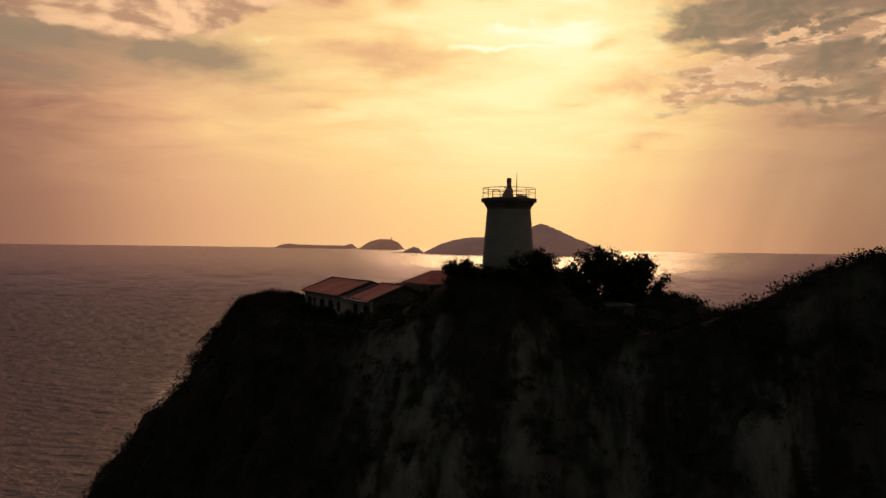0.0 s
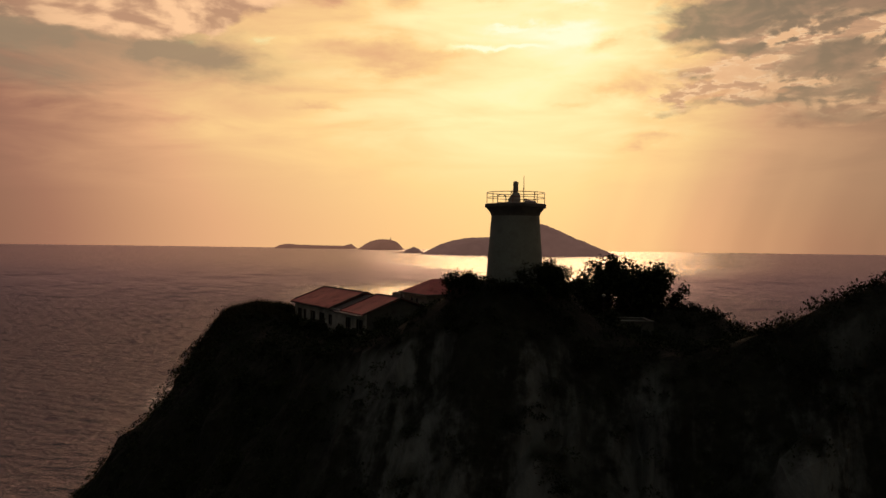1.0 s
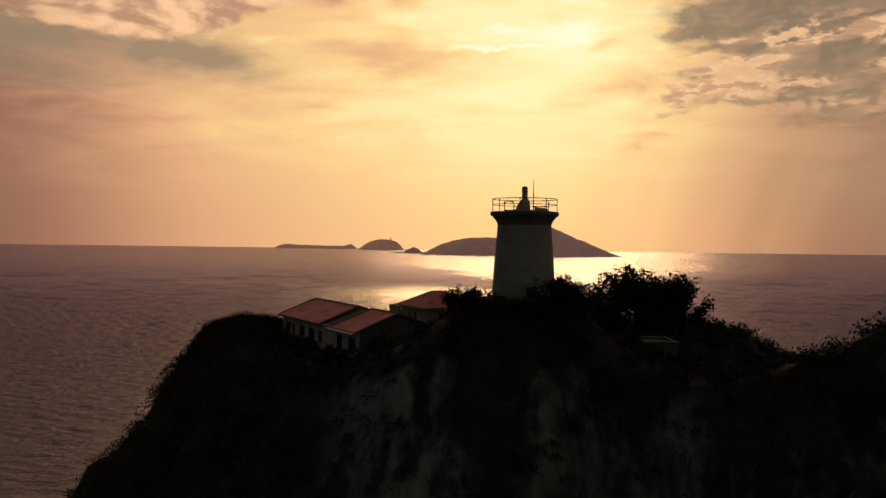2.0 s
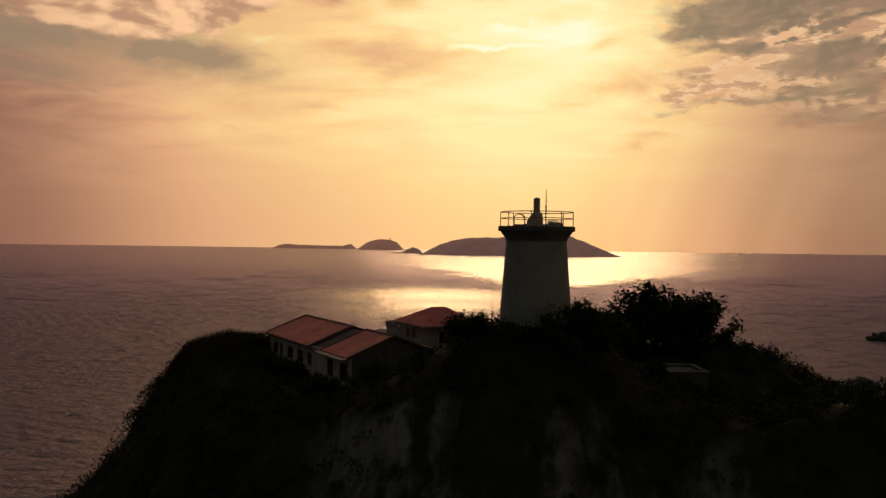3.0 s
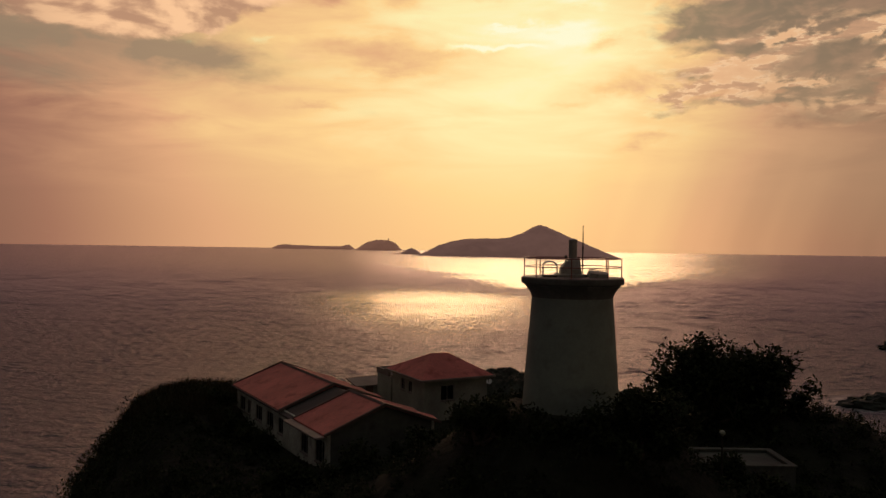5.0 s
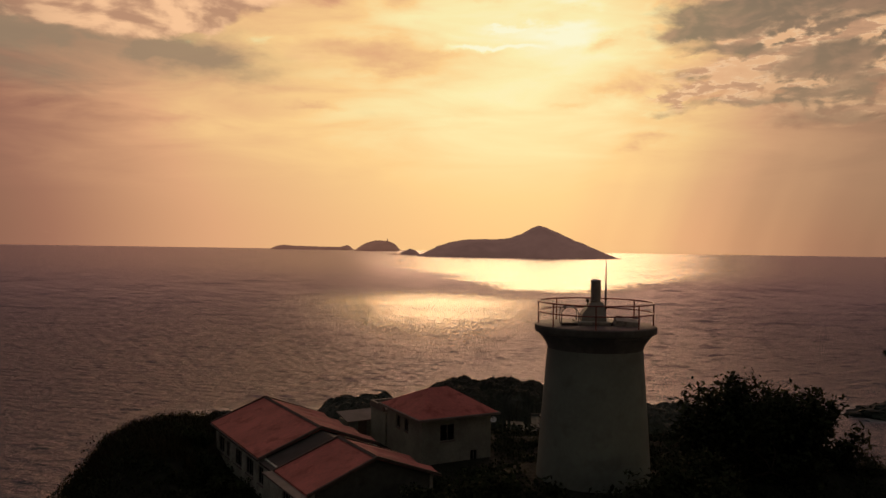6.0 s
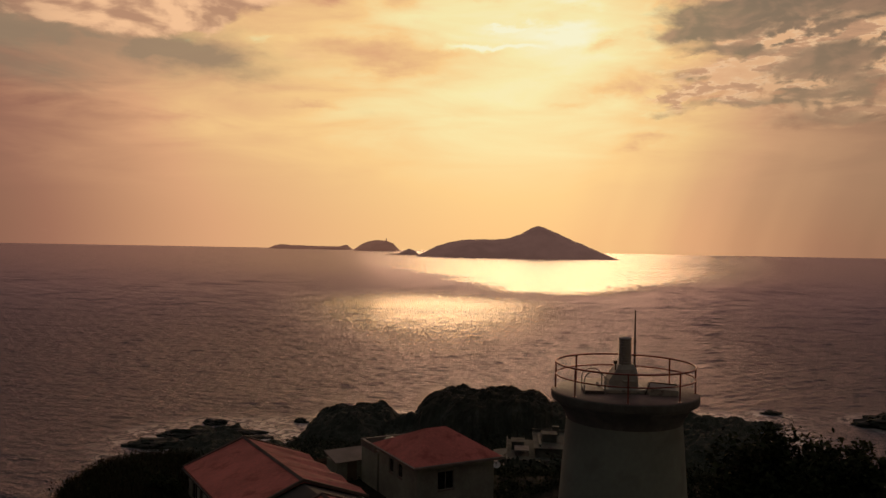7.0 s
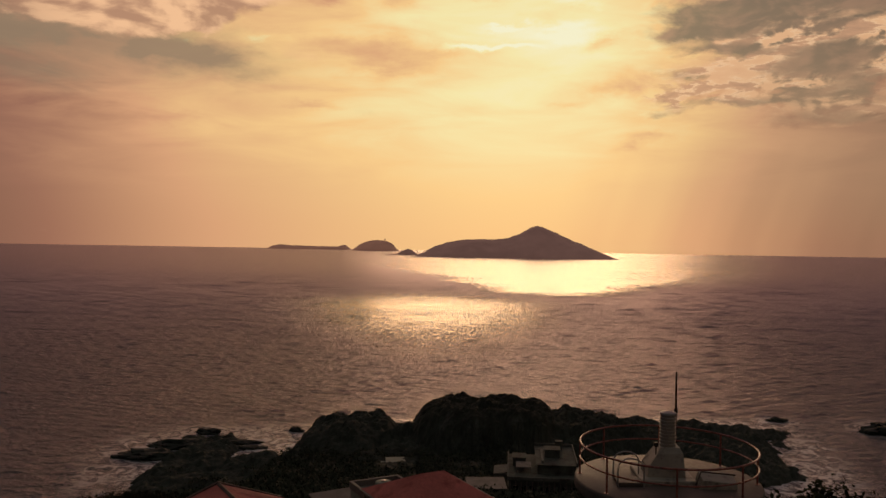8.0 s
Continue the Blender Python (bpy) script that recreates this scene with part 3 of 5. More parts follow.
def height(x, y, rough=True):
    """Ground height of the headland: a plateau with the tower's knoll, a steep seaward face, flanks, a long back slope and shore knolls."""
    x, y = np.asarray(x, float), np.asarray(y, float)
    top = 45.4 + 7.6 * hump(x, y, -1.0, -1.0, 10.0, 8.5) + 3.8 * hump(x, y, 17.5, 17.0, 14.0, 8.0) + 10.2 * hump(x, y, 35.0, -14.0, 17.6, 10.0) + 1.6 * hump(x, y, -33.0, 28.0, 6.0, 8.0) + 1.3 * hump(x, y, -29.5, 20.5, 4.5, 4.5)
    top = top - 0.31 * np.clip(x - 23.5, 0, 60) * smooth(y, -11.0, 4.0)
    top = top - 0.30 * np.clip(y - 37.0, 0, 95) - 0.17 * np.clip(y - 132.0, 0, 400)
    brow = np.where(x < 0, -8.0 + 0.0255 * x * x, -8.0 - 0.26 * np.clip(x - 8.0, 0, 40))
    lean = np.sqrt(1 + np.where(x < 0, 0.051 * x, -0.26) ** 2)
    front = (brow - y) / lean
    left = (-37.1 - 0.13 * (y - 28.0)) - x
    right = x - (58.0 + 0.08 * y)
    bite = (fbm(x * 0.09, y * 0.09, 4, 2) - 0.5) * 7.0 if rough else 0.0
    edge = np.maximum(np.maximum(front, left * 1.06), right * 0.7) + bite * smooth(np.maximum(front, left), -2, 8)
    out = np.clip(edge, 0, None)
    z = top - (1.12 * out + 0.014 * out * out) - 0.8 * smooth(edge, -5, 2)
    # rocky shore knolls
    gnaw = (fbm(x * 0.06, y * 0.06, 4, 3) - 0.5) if rough else 0.0

    def knoll(cx, cy, wx, wy, h, p=4):
        r = (np.abs((x - cx) / wx) ** p + np.abs((y - cy) / wy) ** p) ** (1 / p) + gnaw * 0.55
        return h * (1 - smooth(r, 0.45, 1.15)) - 3.0 * smooth(r, 0.8, 1.3)

    shore = np.full_like(z, -3.0)
    for k in ((-1, 226, 28, 30, 15.5), (-45, 226, 19, 26, 9.0, 6), (-25, 224, 8, 9, 9.0), (24, 228, 32, 24, 11.5), (62, 250, 36, 20, 4.0), (64, 226, 26, 26, 4.5), (90, 260, 18, 8, 1.4), (-24, 216, 18, 20, 6.5), (-87, 208, 10, 25, 2.4), (-92, 236, 10, 3.5, 0.3), (-74, 182, 20, 13, 2.8), (-68, 204, 13, 12, 2.6)):
        shore = np.maximum(shore, knoll(*k))
    z = np.maximum(z, shore) - 7.0 * hump(x, y, -65, 232, 10, 11)
    if rough:
        steep = smooth(edge, -1, 5)
        rocky = np.maximum(steep, smooth(y, 150, 200))
        z = z + (fbm(x * 0.25, y * 0.25, 4, 4) - 0.5) * (0.8 + 3.0 * rocky) + np.abs(fbm(x * 0.12, y * 0.12, 3, 6) - 0.5) * 5.0 * rocky
        z = z + (fbm(x * 0.9, y * 0.9, 3, 1) - 0.5) * 0.9 * rocky
        craggy = smooth(y, 170, 205)
        z = z + (np.abs(fbm(x * 0.14, y * 0.14, 3, 2) - 0.5) * 3.0 - 0.6 + (fbm(x * 0.45, y * 0.45, 3, 5) - 0.5) * 1.0) * craggy * smooth(z, 0.0, 5.0)
    # level ground under the buildings
    for cx, cy, r, lvl in ((-18.0, 21.0, 7.5, 45.3), (-11.0, 31.0, 7.0, 45.6), (0.0, 0.0, 3.2, 52.6), (8.0, 136.0, 14.0, 15.2)):
        w = 1 - smooth(np.hypot(x - cx, y - cy), r, r + 4.0)
        z = z * (1 - w) + lvl * w
    return np.clip(z, -3.0, None)


def make_headland():
    xs, ys = np.arange(-135, 132, 0.95), np.arange(-62, 292, 0.95)
    gx, gy = np.meshgrid(xs, ys)
    gz = height(gx, gy)
    sx, sy = np.gradient(gz, 0.95, axis=1), np.gradient(gz, 0.95, axis=0)
    slope = np.hypot(sx, sy)
    # overhangs and buttresses on the steep faces
    gz = gz + (TABLES[3][np.arange(len(ys))[:, None] % 256, np.arange(len(xs))[None, :] % 256] - 0.5) * 0.7 * np.maximum(smooth(slope, 0.7, 1.2) * 0.6, smooth(gy, 168, 195)) * smooth(gz, -2, 1)
    push = smooth(slope, 0.7, 1.6) * (fbm(gx * 0.3, gz * 0.07 + gy * 0.04, 4, 5) - 0.5) * 4.2
    vx, vy = gx - push * sx / (slope + 0.3), gy - push * sy / (slope + 0.3)
    me = array_mesh("ground", np.stack([vx, vy, gz], -1).reshape(-1, 3), grid_faces(len(xs), len(ys)), land)
    bare = smooth(slope, 0.85, 1.5) * smooth(gx + 6 * (fbm(gx * 0.1, gz * 0.1, 3, 7) - 0.5), -22, -10)
    faces = 0.3 + 0.9 * (np.exp(-((gx + 10) / 7.5) ** 2) + np.exp(-((gx - 1) / 4.2) ** 2 - ((gz - 41) / 9) ** 2) + 0.8 * np.exp(-((gx - 10) / 3) ** 2) + np.exp(-((gx - 20.5) / 3.5) ** 2))
    bare = np.clip(bare * faces, 0, 1)
    me.attributes.new("bare", "FLOAT", "POINT").data.foreach_set("value", bare.astype(np.float32).ravel())
    # broken facets on bare rock, soft ground elsewhere
    crag = np.maximum(smooth(slope, 0.75, 1.0), smooth(gy, 168, 190))[:-1, :-1] < 0.5
    me.polygons.foreach_set("use_smooth", crag.ravel())
    return tagged(new("ground", me), "dark rocky headland with a steep bare cliff and scrub", "headland", kind="structure")


ROCKS = ((150, 268, 12, 7, 4.6), (250, 443, 12, 8, 4.6), (112, 284, 4, 2.5, 1.3), (-66, 250, 2.4, 1.6, 1.4), (-58, 243, 1.6, 1.2, 1.0), (-95, 244, 4, 2.4, 1.6), (-84, 232, 9, 3.0, 1.2), (-97, 226, 11, 4.5, 2.2), (-76, 226, 5, 2.6, 0.9), (-104, 214, 9, 5, 2.0))
ROCKS_AT = [(r[0], r[1], max(r[2], 4)) for r in ROCKS]


def make_sea():
    """One sheet of water to the horizon: a fan of wind waves seaward of the headland, coarse elsewhere."""
    rng = np.random.RandomState(31)
    rows = [60.0]
    while rows[-1] < 4800.0:
        rows.append(rows[-1] + max(1.1, 0.62 * (rows[-1] + 45.0) ** 2 / 93000.0))
    rows[-1] = 4800.0
    ys = np.array([-2500.0, -1400.0, -800.0, -400.0, -200.0, -90.0, -30.0, 20.0] + rows)
    fan = np.linspace(-0.68, 0.68, 620)
    span = np.maximum(ys + 60.0, 110.0)[:, None]
    outer = np.array([0.02, 0.06, 0.14, 0.3, 0.6, 1.0])
    right = 0.68 * span + (4200.0 - 0.68 * span) * outer[None, :]
    gx = np.concatenate([-right[:, ::-1], span * fan[None, :], right], 1)
    gy = np.repeat(ys[:, None], gx.shape[1], 1)
    gap = np.gradient(ys)[:, None]
    # wind sea: many long-crested trains, the short ones fading where the sheet grows coarse
    z = np.zeros_like(gx)
    gusts = [0.55 + 0.9 * fbm(gx * 0.011 + 3.7 * k, gy * 0.006 + 1.3 * k, 2, k) for k in range(6)]
    for k in range(100):
        length = 2.4 * 24.0 ** (k / 99.0)
        turn = rng.normal(0.04, 0.32)
        kx, ky = math.sin(turn) * 2 * math.pi / length, math.cos(turn) * 2 * math.pi / length
        keep = smooth(length / gap, 2.2, 4.5) * (1 - 0.92 * smooth(length / gap, 5.0, 11.0))
        tilt = 0.036 * (0.6 + 0.8 * rng.rand()) * (length / 4.0) ** -0.22
        z += keep * gusts[k % 6] * tilt * length / (2 * math.pi) * np.sin(kx * gx + ky * gy + rng.rand() * 6.283)
    z = z + 0.25 * np.abs(z)
    # the sunlit lanes set into the sheen are flattened here too
    side = gx / np.maximum(gy, 1.0)
    sun_calm = np.exp(-((side - 0.085) / 0.24) ** 2) * smooth(gy - 14000 * np.clip(side - 0.11, -1, 1) ** 2, 860, 1240) + np.exp(-((side + 0.055) / 0.15) ** 2 - ((gy - 760) / 240) ** 2)
    z = z * (1 - 0.8 * np.clip(sun_calm, 0, 1))
    fade = smooth(gy, 60, 90) * (1 - smooth(np.abs(gx) / span, 0.66, 0.68))
    # foam and calmer water close to the rocks
    cx, cy = np.meshgrid(np.arange(-150, 172, 2.0), np.arange(140, 322, 2.0))
    near = np.zeros_like(cx)
    for dx in range(-21, 22, 6):
        for dy in range(-21, 22, 6):
            near += height(cx + dx, cy + dy, True) > 0.3
    for rx, ry, rs in ROCKS_AT:
        near += 16.0 * np.exp(-((cx - rx) / (rs * 1.9)) ** 2 - ((cy - ry) / (rs * 1.9)) ** 2)
    near = np.clip(near / 11.0, 0, 1)
    fx, fy = np.clip((gx + 150) / 2.0, 0, cx.shape[1] - 1.001), np.clip((gy - 140) / 2.0, 0, cx.shape[0] - 1.001)
    ix, iy = fx.astype(int), fy.astype(int)
    fx, fy = fx - ix, fy - iy
    close = (near[iy, ix] * (1 - fx) + near[iy, ix + 1] * fx) * (1 - fy) + (near[iy + 1, ix] * (1 - fx) + near[iy + 1, ix + 1] * fx) * fy
    inside = (gx > -150) & (gx < 170) & (gy > 140) & (gy < 320)
    close = close * inside
    z = z * fade * (1 - 0.55 * close)
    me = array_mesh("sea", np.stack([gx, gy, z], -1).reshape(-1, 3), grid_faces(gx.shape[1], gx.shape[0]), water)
    foam = close * smooth(gy, 150.0, 195.0) * (0.35 + 1.1 * fbm(gx * 0.03, gy * 0.03, 3, 2))
    me.attributes.new("foam", "FLOAT", "POINT").data.foreach_set("value", np.clip(foam, 0, 1).astype(np.float32).ravel())
    me.shade_smooth()
    return tagged(new("water", me), "ruffled open sea catching low golden light", "sea", kind="structure")


make_headland()
make_sea()


def island(name, cy, x0, x1, profile, mat, label, depth):
    """A far island: heights along its length given as (share, metres), rounded in depth, with gullies."""
    n, k = 220, 44
    t, s = np.meshgrid(np.linspace(0, 1, n), np.linspace(-1, 1, k))
    p = np.array(profile)
    crest = np.interp(t, p[:, 0], p[:, 1])
    for _ in range(3):
        crest[:, 1:-1] = (crest[:, :-2] + 2 * crest[:, 1:-1] + crest[:, 2:]) / 4
    body = np.sqrt(np.clip(1 - s * s, 0, 1)) ** 1.3
    x, y = x0 + (x1 - x0) * t, cy + depth * s
    z = crest * body * (1 + (fbm(x * 0.02, y * 0.02, 4, 3) - 0.5) * 0.10) + (fbm(x * 0.09, y * 0.09, 3, 6) - 0.5) * 4.5 * np.clip(crest * body / 30.0, 0, 1) - 2
    me = array_mesh(name, np.stack([x, y, z], -1).reshape(-1, 3), grid_faces(n, k), mat)
    me.shade_smooth()
    return tagged(new(name, me), label, "island", group="far islands", kind="structure")


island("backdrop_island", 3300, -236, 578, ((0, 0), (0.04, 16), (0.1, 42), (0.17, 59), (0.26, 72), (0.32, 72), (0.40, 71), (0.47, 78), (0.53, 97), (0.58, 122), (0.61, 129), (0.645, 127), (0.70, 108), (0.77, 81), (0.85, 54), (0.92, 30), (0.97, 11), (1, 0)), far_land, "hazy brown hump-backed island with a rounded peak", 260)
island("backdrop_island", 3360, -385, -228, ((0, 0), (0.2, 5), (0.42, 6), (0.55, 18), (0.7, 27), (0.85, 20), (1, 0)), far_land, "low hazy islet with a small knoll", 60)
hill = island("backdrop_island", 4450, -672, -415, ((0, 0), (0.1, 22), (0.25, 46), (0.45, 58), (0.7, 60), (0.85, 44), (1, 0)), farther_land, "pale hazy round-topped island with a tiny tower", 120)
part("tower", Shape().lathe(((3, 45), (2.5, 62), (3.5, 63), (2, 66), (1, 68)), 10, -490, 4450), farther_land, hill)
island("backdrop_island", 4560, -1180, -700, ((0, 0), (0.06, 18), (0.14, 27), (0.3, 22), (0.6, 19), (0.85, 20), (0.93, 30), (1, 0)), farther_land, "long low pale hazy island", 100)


# ---- lighthouse ----
def lathed(profile, steps=48, cx=0.0, cy=0.0):
    s = Shape().lathe(profile, steps, cx, cy)
    s.smooth = True
    return s


def ring(radius, z, thick, steps=64):
    s = Shape().tube([(radius * math.cos(2 * math.pi * i / steps), radius * math.sin(2 * math.pi * i / steps), z) for i in range(steps)], thick, 8, True)
    s.smooth = True
    return s


def make_lighthouse():
    base = 52.0
    t = thing("lighthouse", pose(0, 0, base), "squat white tapered lighthouse with a red-railed gallery", "lighthouse")
    g = 60.0 - base
    part("tower_wall", lathed(((2.84, -0.6), (2.80, 0.0), (2.6, 3.0), (2.3, g - 1.08))), white_paint, t, "weathered white tapered wall")
    part("plinth", lathed(((3.0, -0.6), (3.0, 0.35), (2.93, 0.45), (2.7, 0.46))), white_paint, t)
    part("cornice", lathed(((2.27, g - 1.12), (2.31, g - 1.12), (2.33, g - 1.06), (2.36, g - 0.96), (2.41, g - 0.86), (2.47, g - 0.76), (2.55, g - 0.65), (2.63, g - 0.55), (2.72, g - 0.46), (2.72, g - 0.4), (2.83, g - 0.362))), gallery_grey, t, "dark coved corbel under the gallery")
    part("gallery_slab", lathed(((2.8, g - 0.36), (2.9, g - 0.34), (2.93, g - 0.28), (2.93, g - 0.04), (2.9, g))), gallery_edge, t, "stained grey edge of the gallery")
    part("gallery_deck", lathed(((2.9, g + 0.002), (2.86, g + 0.02), (0.01, g + 0.05))), deck_paint, t, "worn pale gallery floor")
    rail = part("railing", ring(2.76, g + 1.1, 0.034), red_rail, t, "rust-red round handrail")
    part("middle_rail", ring(2.76, g + 0.62, 0.028), red_rail, rail)
    post = None
    for k in range(8):
        a = math.radians(-98 + 45 * k)
        x, y = 2.76 * math.cos(a), 2.76 * math.sin(a)
        if post is None:
            s = Shape().tube([(0, 0, g - 0.05), (0, 0, g + 1.1)], 0.032, 8).lathe(((0.08, g + 0.0), (0.08, g + 0.03)), 10)
            post = s.mesh("post")
        ob = part("post", post, red_rail, rail)
        ob.location = (x, y, 0)
    # lantern: stepped pedestal, ribbed drum, cap
    part("pedestal_base", Shape().box(-1.0, -0.85, g + 0.03, 0.75, 0.95, g + 0.2, 0.03), lantern_paint, t)
    block = Shape().add(
        [(-0.74, -0.5, g + 0.2), (0.46, -0.5, g + 0.2), (0.46, 0.5, g + 0.2), (-0.74, 0.5, g + 0.2), (-0.7, -0.48, g + 0.5), (0.44, -0.48, g + 0.5), (0.44, 0.48, g + 0.5), (-0.7, 0.48, g + 0.5),
         (-0.42, -0.4, g + 0.9), (0.4, -0.4, g + 0.94), (0.4, 0.4, g + 0.94), (-0.42, 0.4, g + 0.9), (-0.3, -0.3, g + 1.08), (0.32, -0.3, g + 1.1), (0.32, 0.3, g + 1.1), (-0.3, 0.3, g + 1.08)],
        [(3, 2, 1, 0), (12, 13, 14, 15)] + [(4 * k + i, 4 * k + (i + 1) % 4, 4 * k + 4 + (i + 1) % 4, 4 * k + 4 + i) for k in range(3) for i in range(4)])
    pedestal = part("pedestal", block, lantern_paint, t, "weathered block pedestal with a sloping flank")
    part("plate", Shape().box(-0.15, -0.56, g + 0.42, 0.32, -0.46, g + 0.5, 0.02), lantern_paint, pedestal)
    ribs = [(0.25, g + 1.06)]
    for k in range(9):
        z = g + 1.12 + k * 0.105
        ribs += [(0.258, z), (0.258, z + 0.06), (0.238, z + 0.065), (0.238, z + 0.1)]
    lantern = part("lantern", lathed(ribs + [(0.255, g + 2.1)], 28), lantern_glass, t, "grey ribbed lantern drum")
    part("cap", lathed(((0.26, g + 2.1), (0.26, g + 2.15), (0.235, g + 2.17), (0.05, g + 2.23)), 28), galvanised, lantern)
    part("sensor", Shape().box(-0.5, -0.35, g + 1.12, -0.36, -0.21, g + 1.26, 0.02).tube([(-0.43, -0.28, g + 0.8), (-0.43, -0.28, g + 1.14)], 0.02), dark_metal, t)
    # whip aerial
    mx, my = 0.93, 2.66
    whip = Shape().tube([(mx, my, g - 0.3), (mx, my, g + 1.2), (mx, my, g + 1.62)], 0.042, 8).tube([(mx, my, g + 1.6), (mx, my, g + 2.2), (mx, my, g + 3.03)], [0.036, 0.033, 0.02], 8)
    mast = part("mast", whip, dark_metal, t, "thin dark whip aerial on the far rail")
    part("coil", Shape().lathe(((0.03, g + 1.56), (0.06, g + 1.6), (0.06, g + 1.74), (0.03, g + 1.78)), 10, mx, my), dark_metal, mast)
    for z in (0.55, 1.03):
        part("clamp", Shape().box(mx - 0.07, my - 0.08, g + z, mx + 0.07, my + 0.06, g + z + 0.07, 0.01), dark_metal, mast)
    # hatch with two hooped grab rails
    hatch = part("hatch", Shape().box(-1.75, -1.0, g + 0.03, -0.95, -0.25, g + 0.16, 0.02), deck_paint, t, "low hatch beside the lantern")
    for y in (-1.02, -0.2):
        pts = [(-1.75, y, g + 0.0), (-1.75, y, g + 0.62)]
        pts += [(-1.35 - 0.4 * math.cos(math.pi * k / 8), y, g + 0.62 + 0.3 * math.sin(math.pi * k / 8)) for k in range(9)]
        pts += [(-0.95, y, g + 0.62), (-0.95, y, g + 0.0)]
        part("grab_rail", Shape().tube(pts, 0.026, 8), galvanised, hatch)
    # sloping cabinet with a bar across its top
    cab = part("cabinet", Shape().add(
        [(0.75, -1.05, g + 0.02), (1.9, -1.05, g + 0.02), (1.9, -0.45, g + 0.02), (0.75, -0.45, g + 0.02), (0.85, -1.05, g + 0.3), (1.9, -1.05, g + 0.22), (1.9, -0.45, g + 0.34), (0.85, -0.45, g + 0.46)],
        [(3, 2, 1, 0), (4, 5, 6, 7), (0, 1, 5, 4), (1, 2, 6, 5), (2, 3, 7, 6), (3, 0, 4, 7)]), lantern_paint, t, "low sloping metal cabinet")
    part("bar", Shape().tube([(0.62, -1.0, g + 0.05), (0.85, -0.8, g + 0.5), (1.9, -0.8, g + 0.42)], 0.025), dark_metal, cab)
    return t


make_lighthouse()


# ---- houses ----
def wall_run(p0, p1, z0, z1, thick, holes):
    """A straight wall from p0 to p1, one solid with rectangular openings (start, end, bottom, top) through it."""
    d = Vector((p1[0] - p0[0], p1[1] - p0[1], 0))
    length = d.length
    d.normalize()
    n = Vector((-d.y, d.x, 0)) * thick
    xs = sorted({0.0, length, *(v for h in holes for v in h[:2])})
    zs = sorted({z0, z1, *(v for h in holes for v in h[2:])})
    nx, nz = len(xs) - 1, len(zs) - 1

    def solid(i, k):
        if not (0 <= i < nx and 0 <= k < nz):
            return False
        x, z = (xs[i] + xs[i + 1]) / 2, (zs[k] + zs[k + 1]) / 2
        return not any(a < x < b and c < z < e for a, b, c, e in holes)

    v = []
    for side in (0, 1):
        for z in zs:
            for x in xs:
                q = Vector((p0[0], p0[1], z)) + d * x + n * side
                v.append((q.x, q.y, q.z))
    row, back = nx + 1, (nx + 1) * (nz + 1)
    f = []
    for i in range(nx):
        for k in range(nz):
            if not solid(i, k):
                continue
            a, b, c, e = k * row + i, k * row + i + 1, (k + 1) * row + i + 1, (k + 1) * row + i
            f += [(a, b, c, e), (e + back, c + back, b + back, a + back)]
            if not solid(i - 1, k):
                f.append((e, e + back, a + back, a))
            if not solid(i + 1, k):
                f.append((b, b + back, c + back, c))
            if not solid(i, k - 1):
                f.append((a, a + back, b + back, b))
            if not solid(i, k + 1):
                f.append((c, c + back, e + back, e))
    return Shape().add(v, f)


def add_window(parent, p0, p1, hole, bars=2, name="window"):
    """A window in an opening of the wall p0 to p1: frame, mullions, sill, panes."""
    a, b, c, e = hole
    d = Vector((p1[0] - p0[0], p1[1] - p0[1], 0)).normalized()
    turn = math.atan2(d.y, d.x)
    w, h = b - a, e - c
    f = Shape().box(0, 0.06, 0, 0.06, 0.14, h).box(w - 0.06, 0.06, 0, w, 0.14, h).box(0.06, 0.06, 0, w - 0.06, 0.14, 0.06).box(0.06, 0.06, h - 0.06, w - 0.06, 0.14, h)
    for k in range(1, bars):
        f.box(w * k / bars - 0.025, 0.07, 0.06, w * k / bars + 0.025, 0.13, h - 0.06)
    win = part(name, f, frame_paint, parent)
    win.matrix_local = Matrix.Translation((p0[0] + d.x * a, p0[1] + d.y * a, c)) @ Matrix.Rotation(turn, 4, "Z")
    part("sill", Shape().box(-0.06, -0.07, -0.07, w + 0.06, 0.055, 0.0, 0.01), trim_paint, win)
    for k in range(bars):
        part("pane", Shape().box(w * k / bars + 0.03, 0.09, 0.06, w * (k + 1) / bars - 0.03, 0.1, h - 0.06), glass, win)
    return win


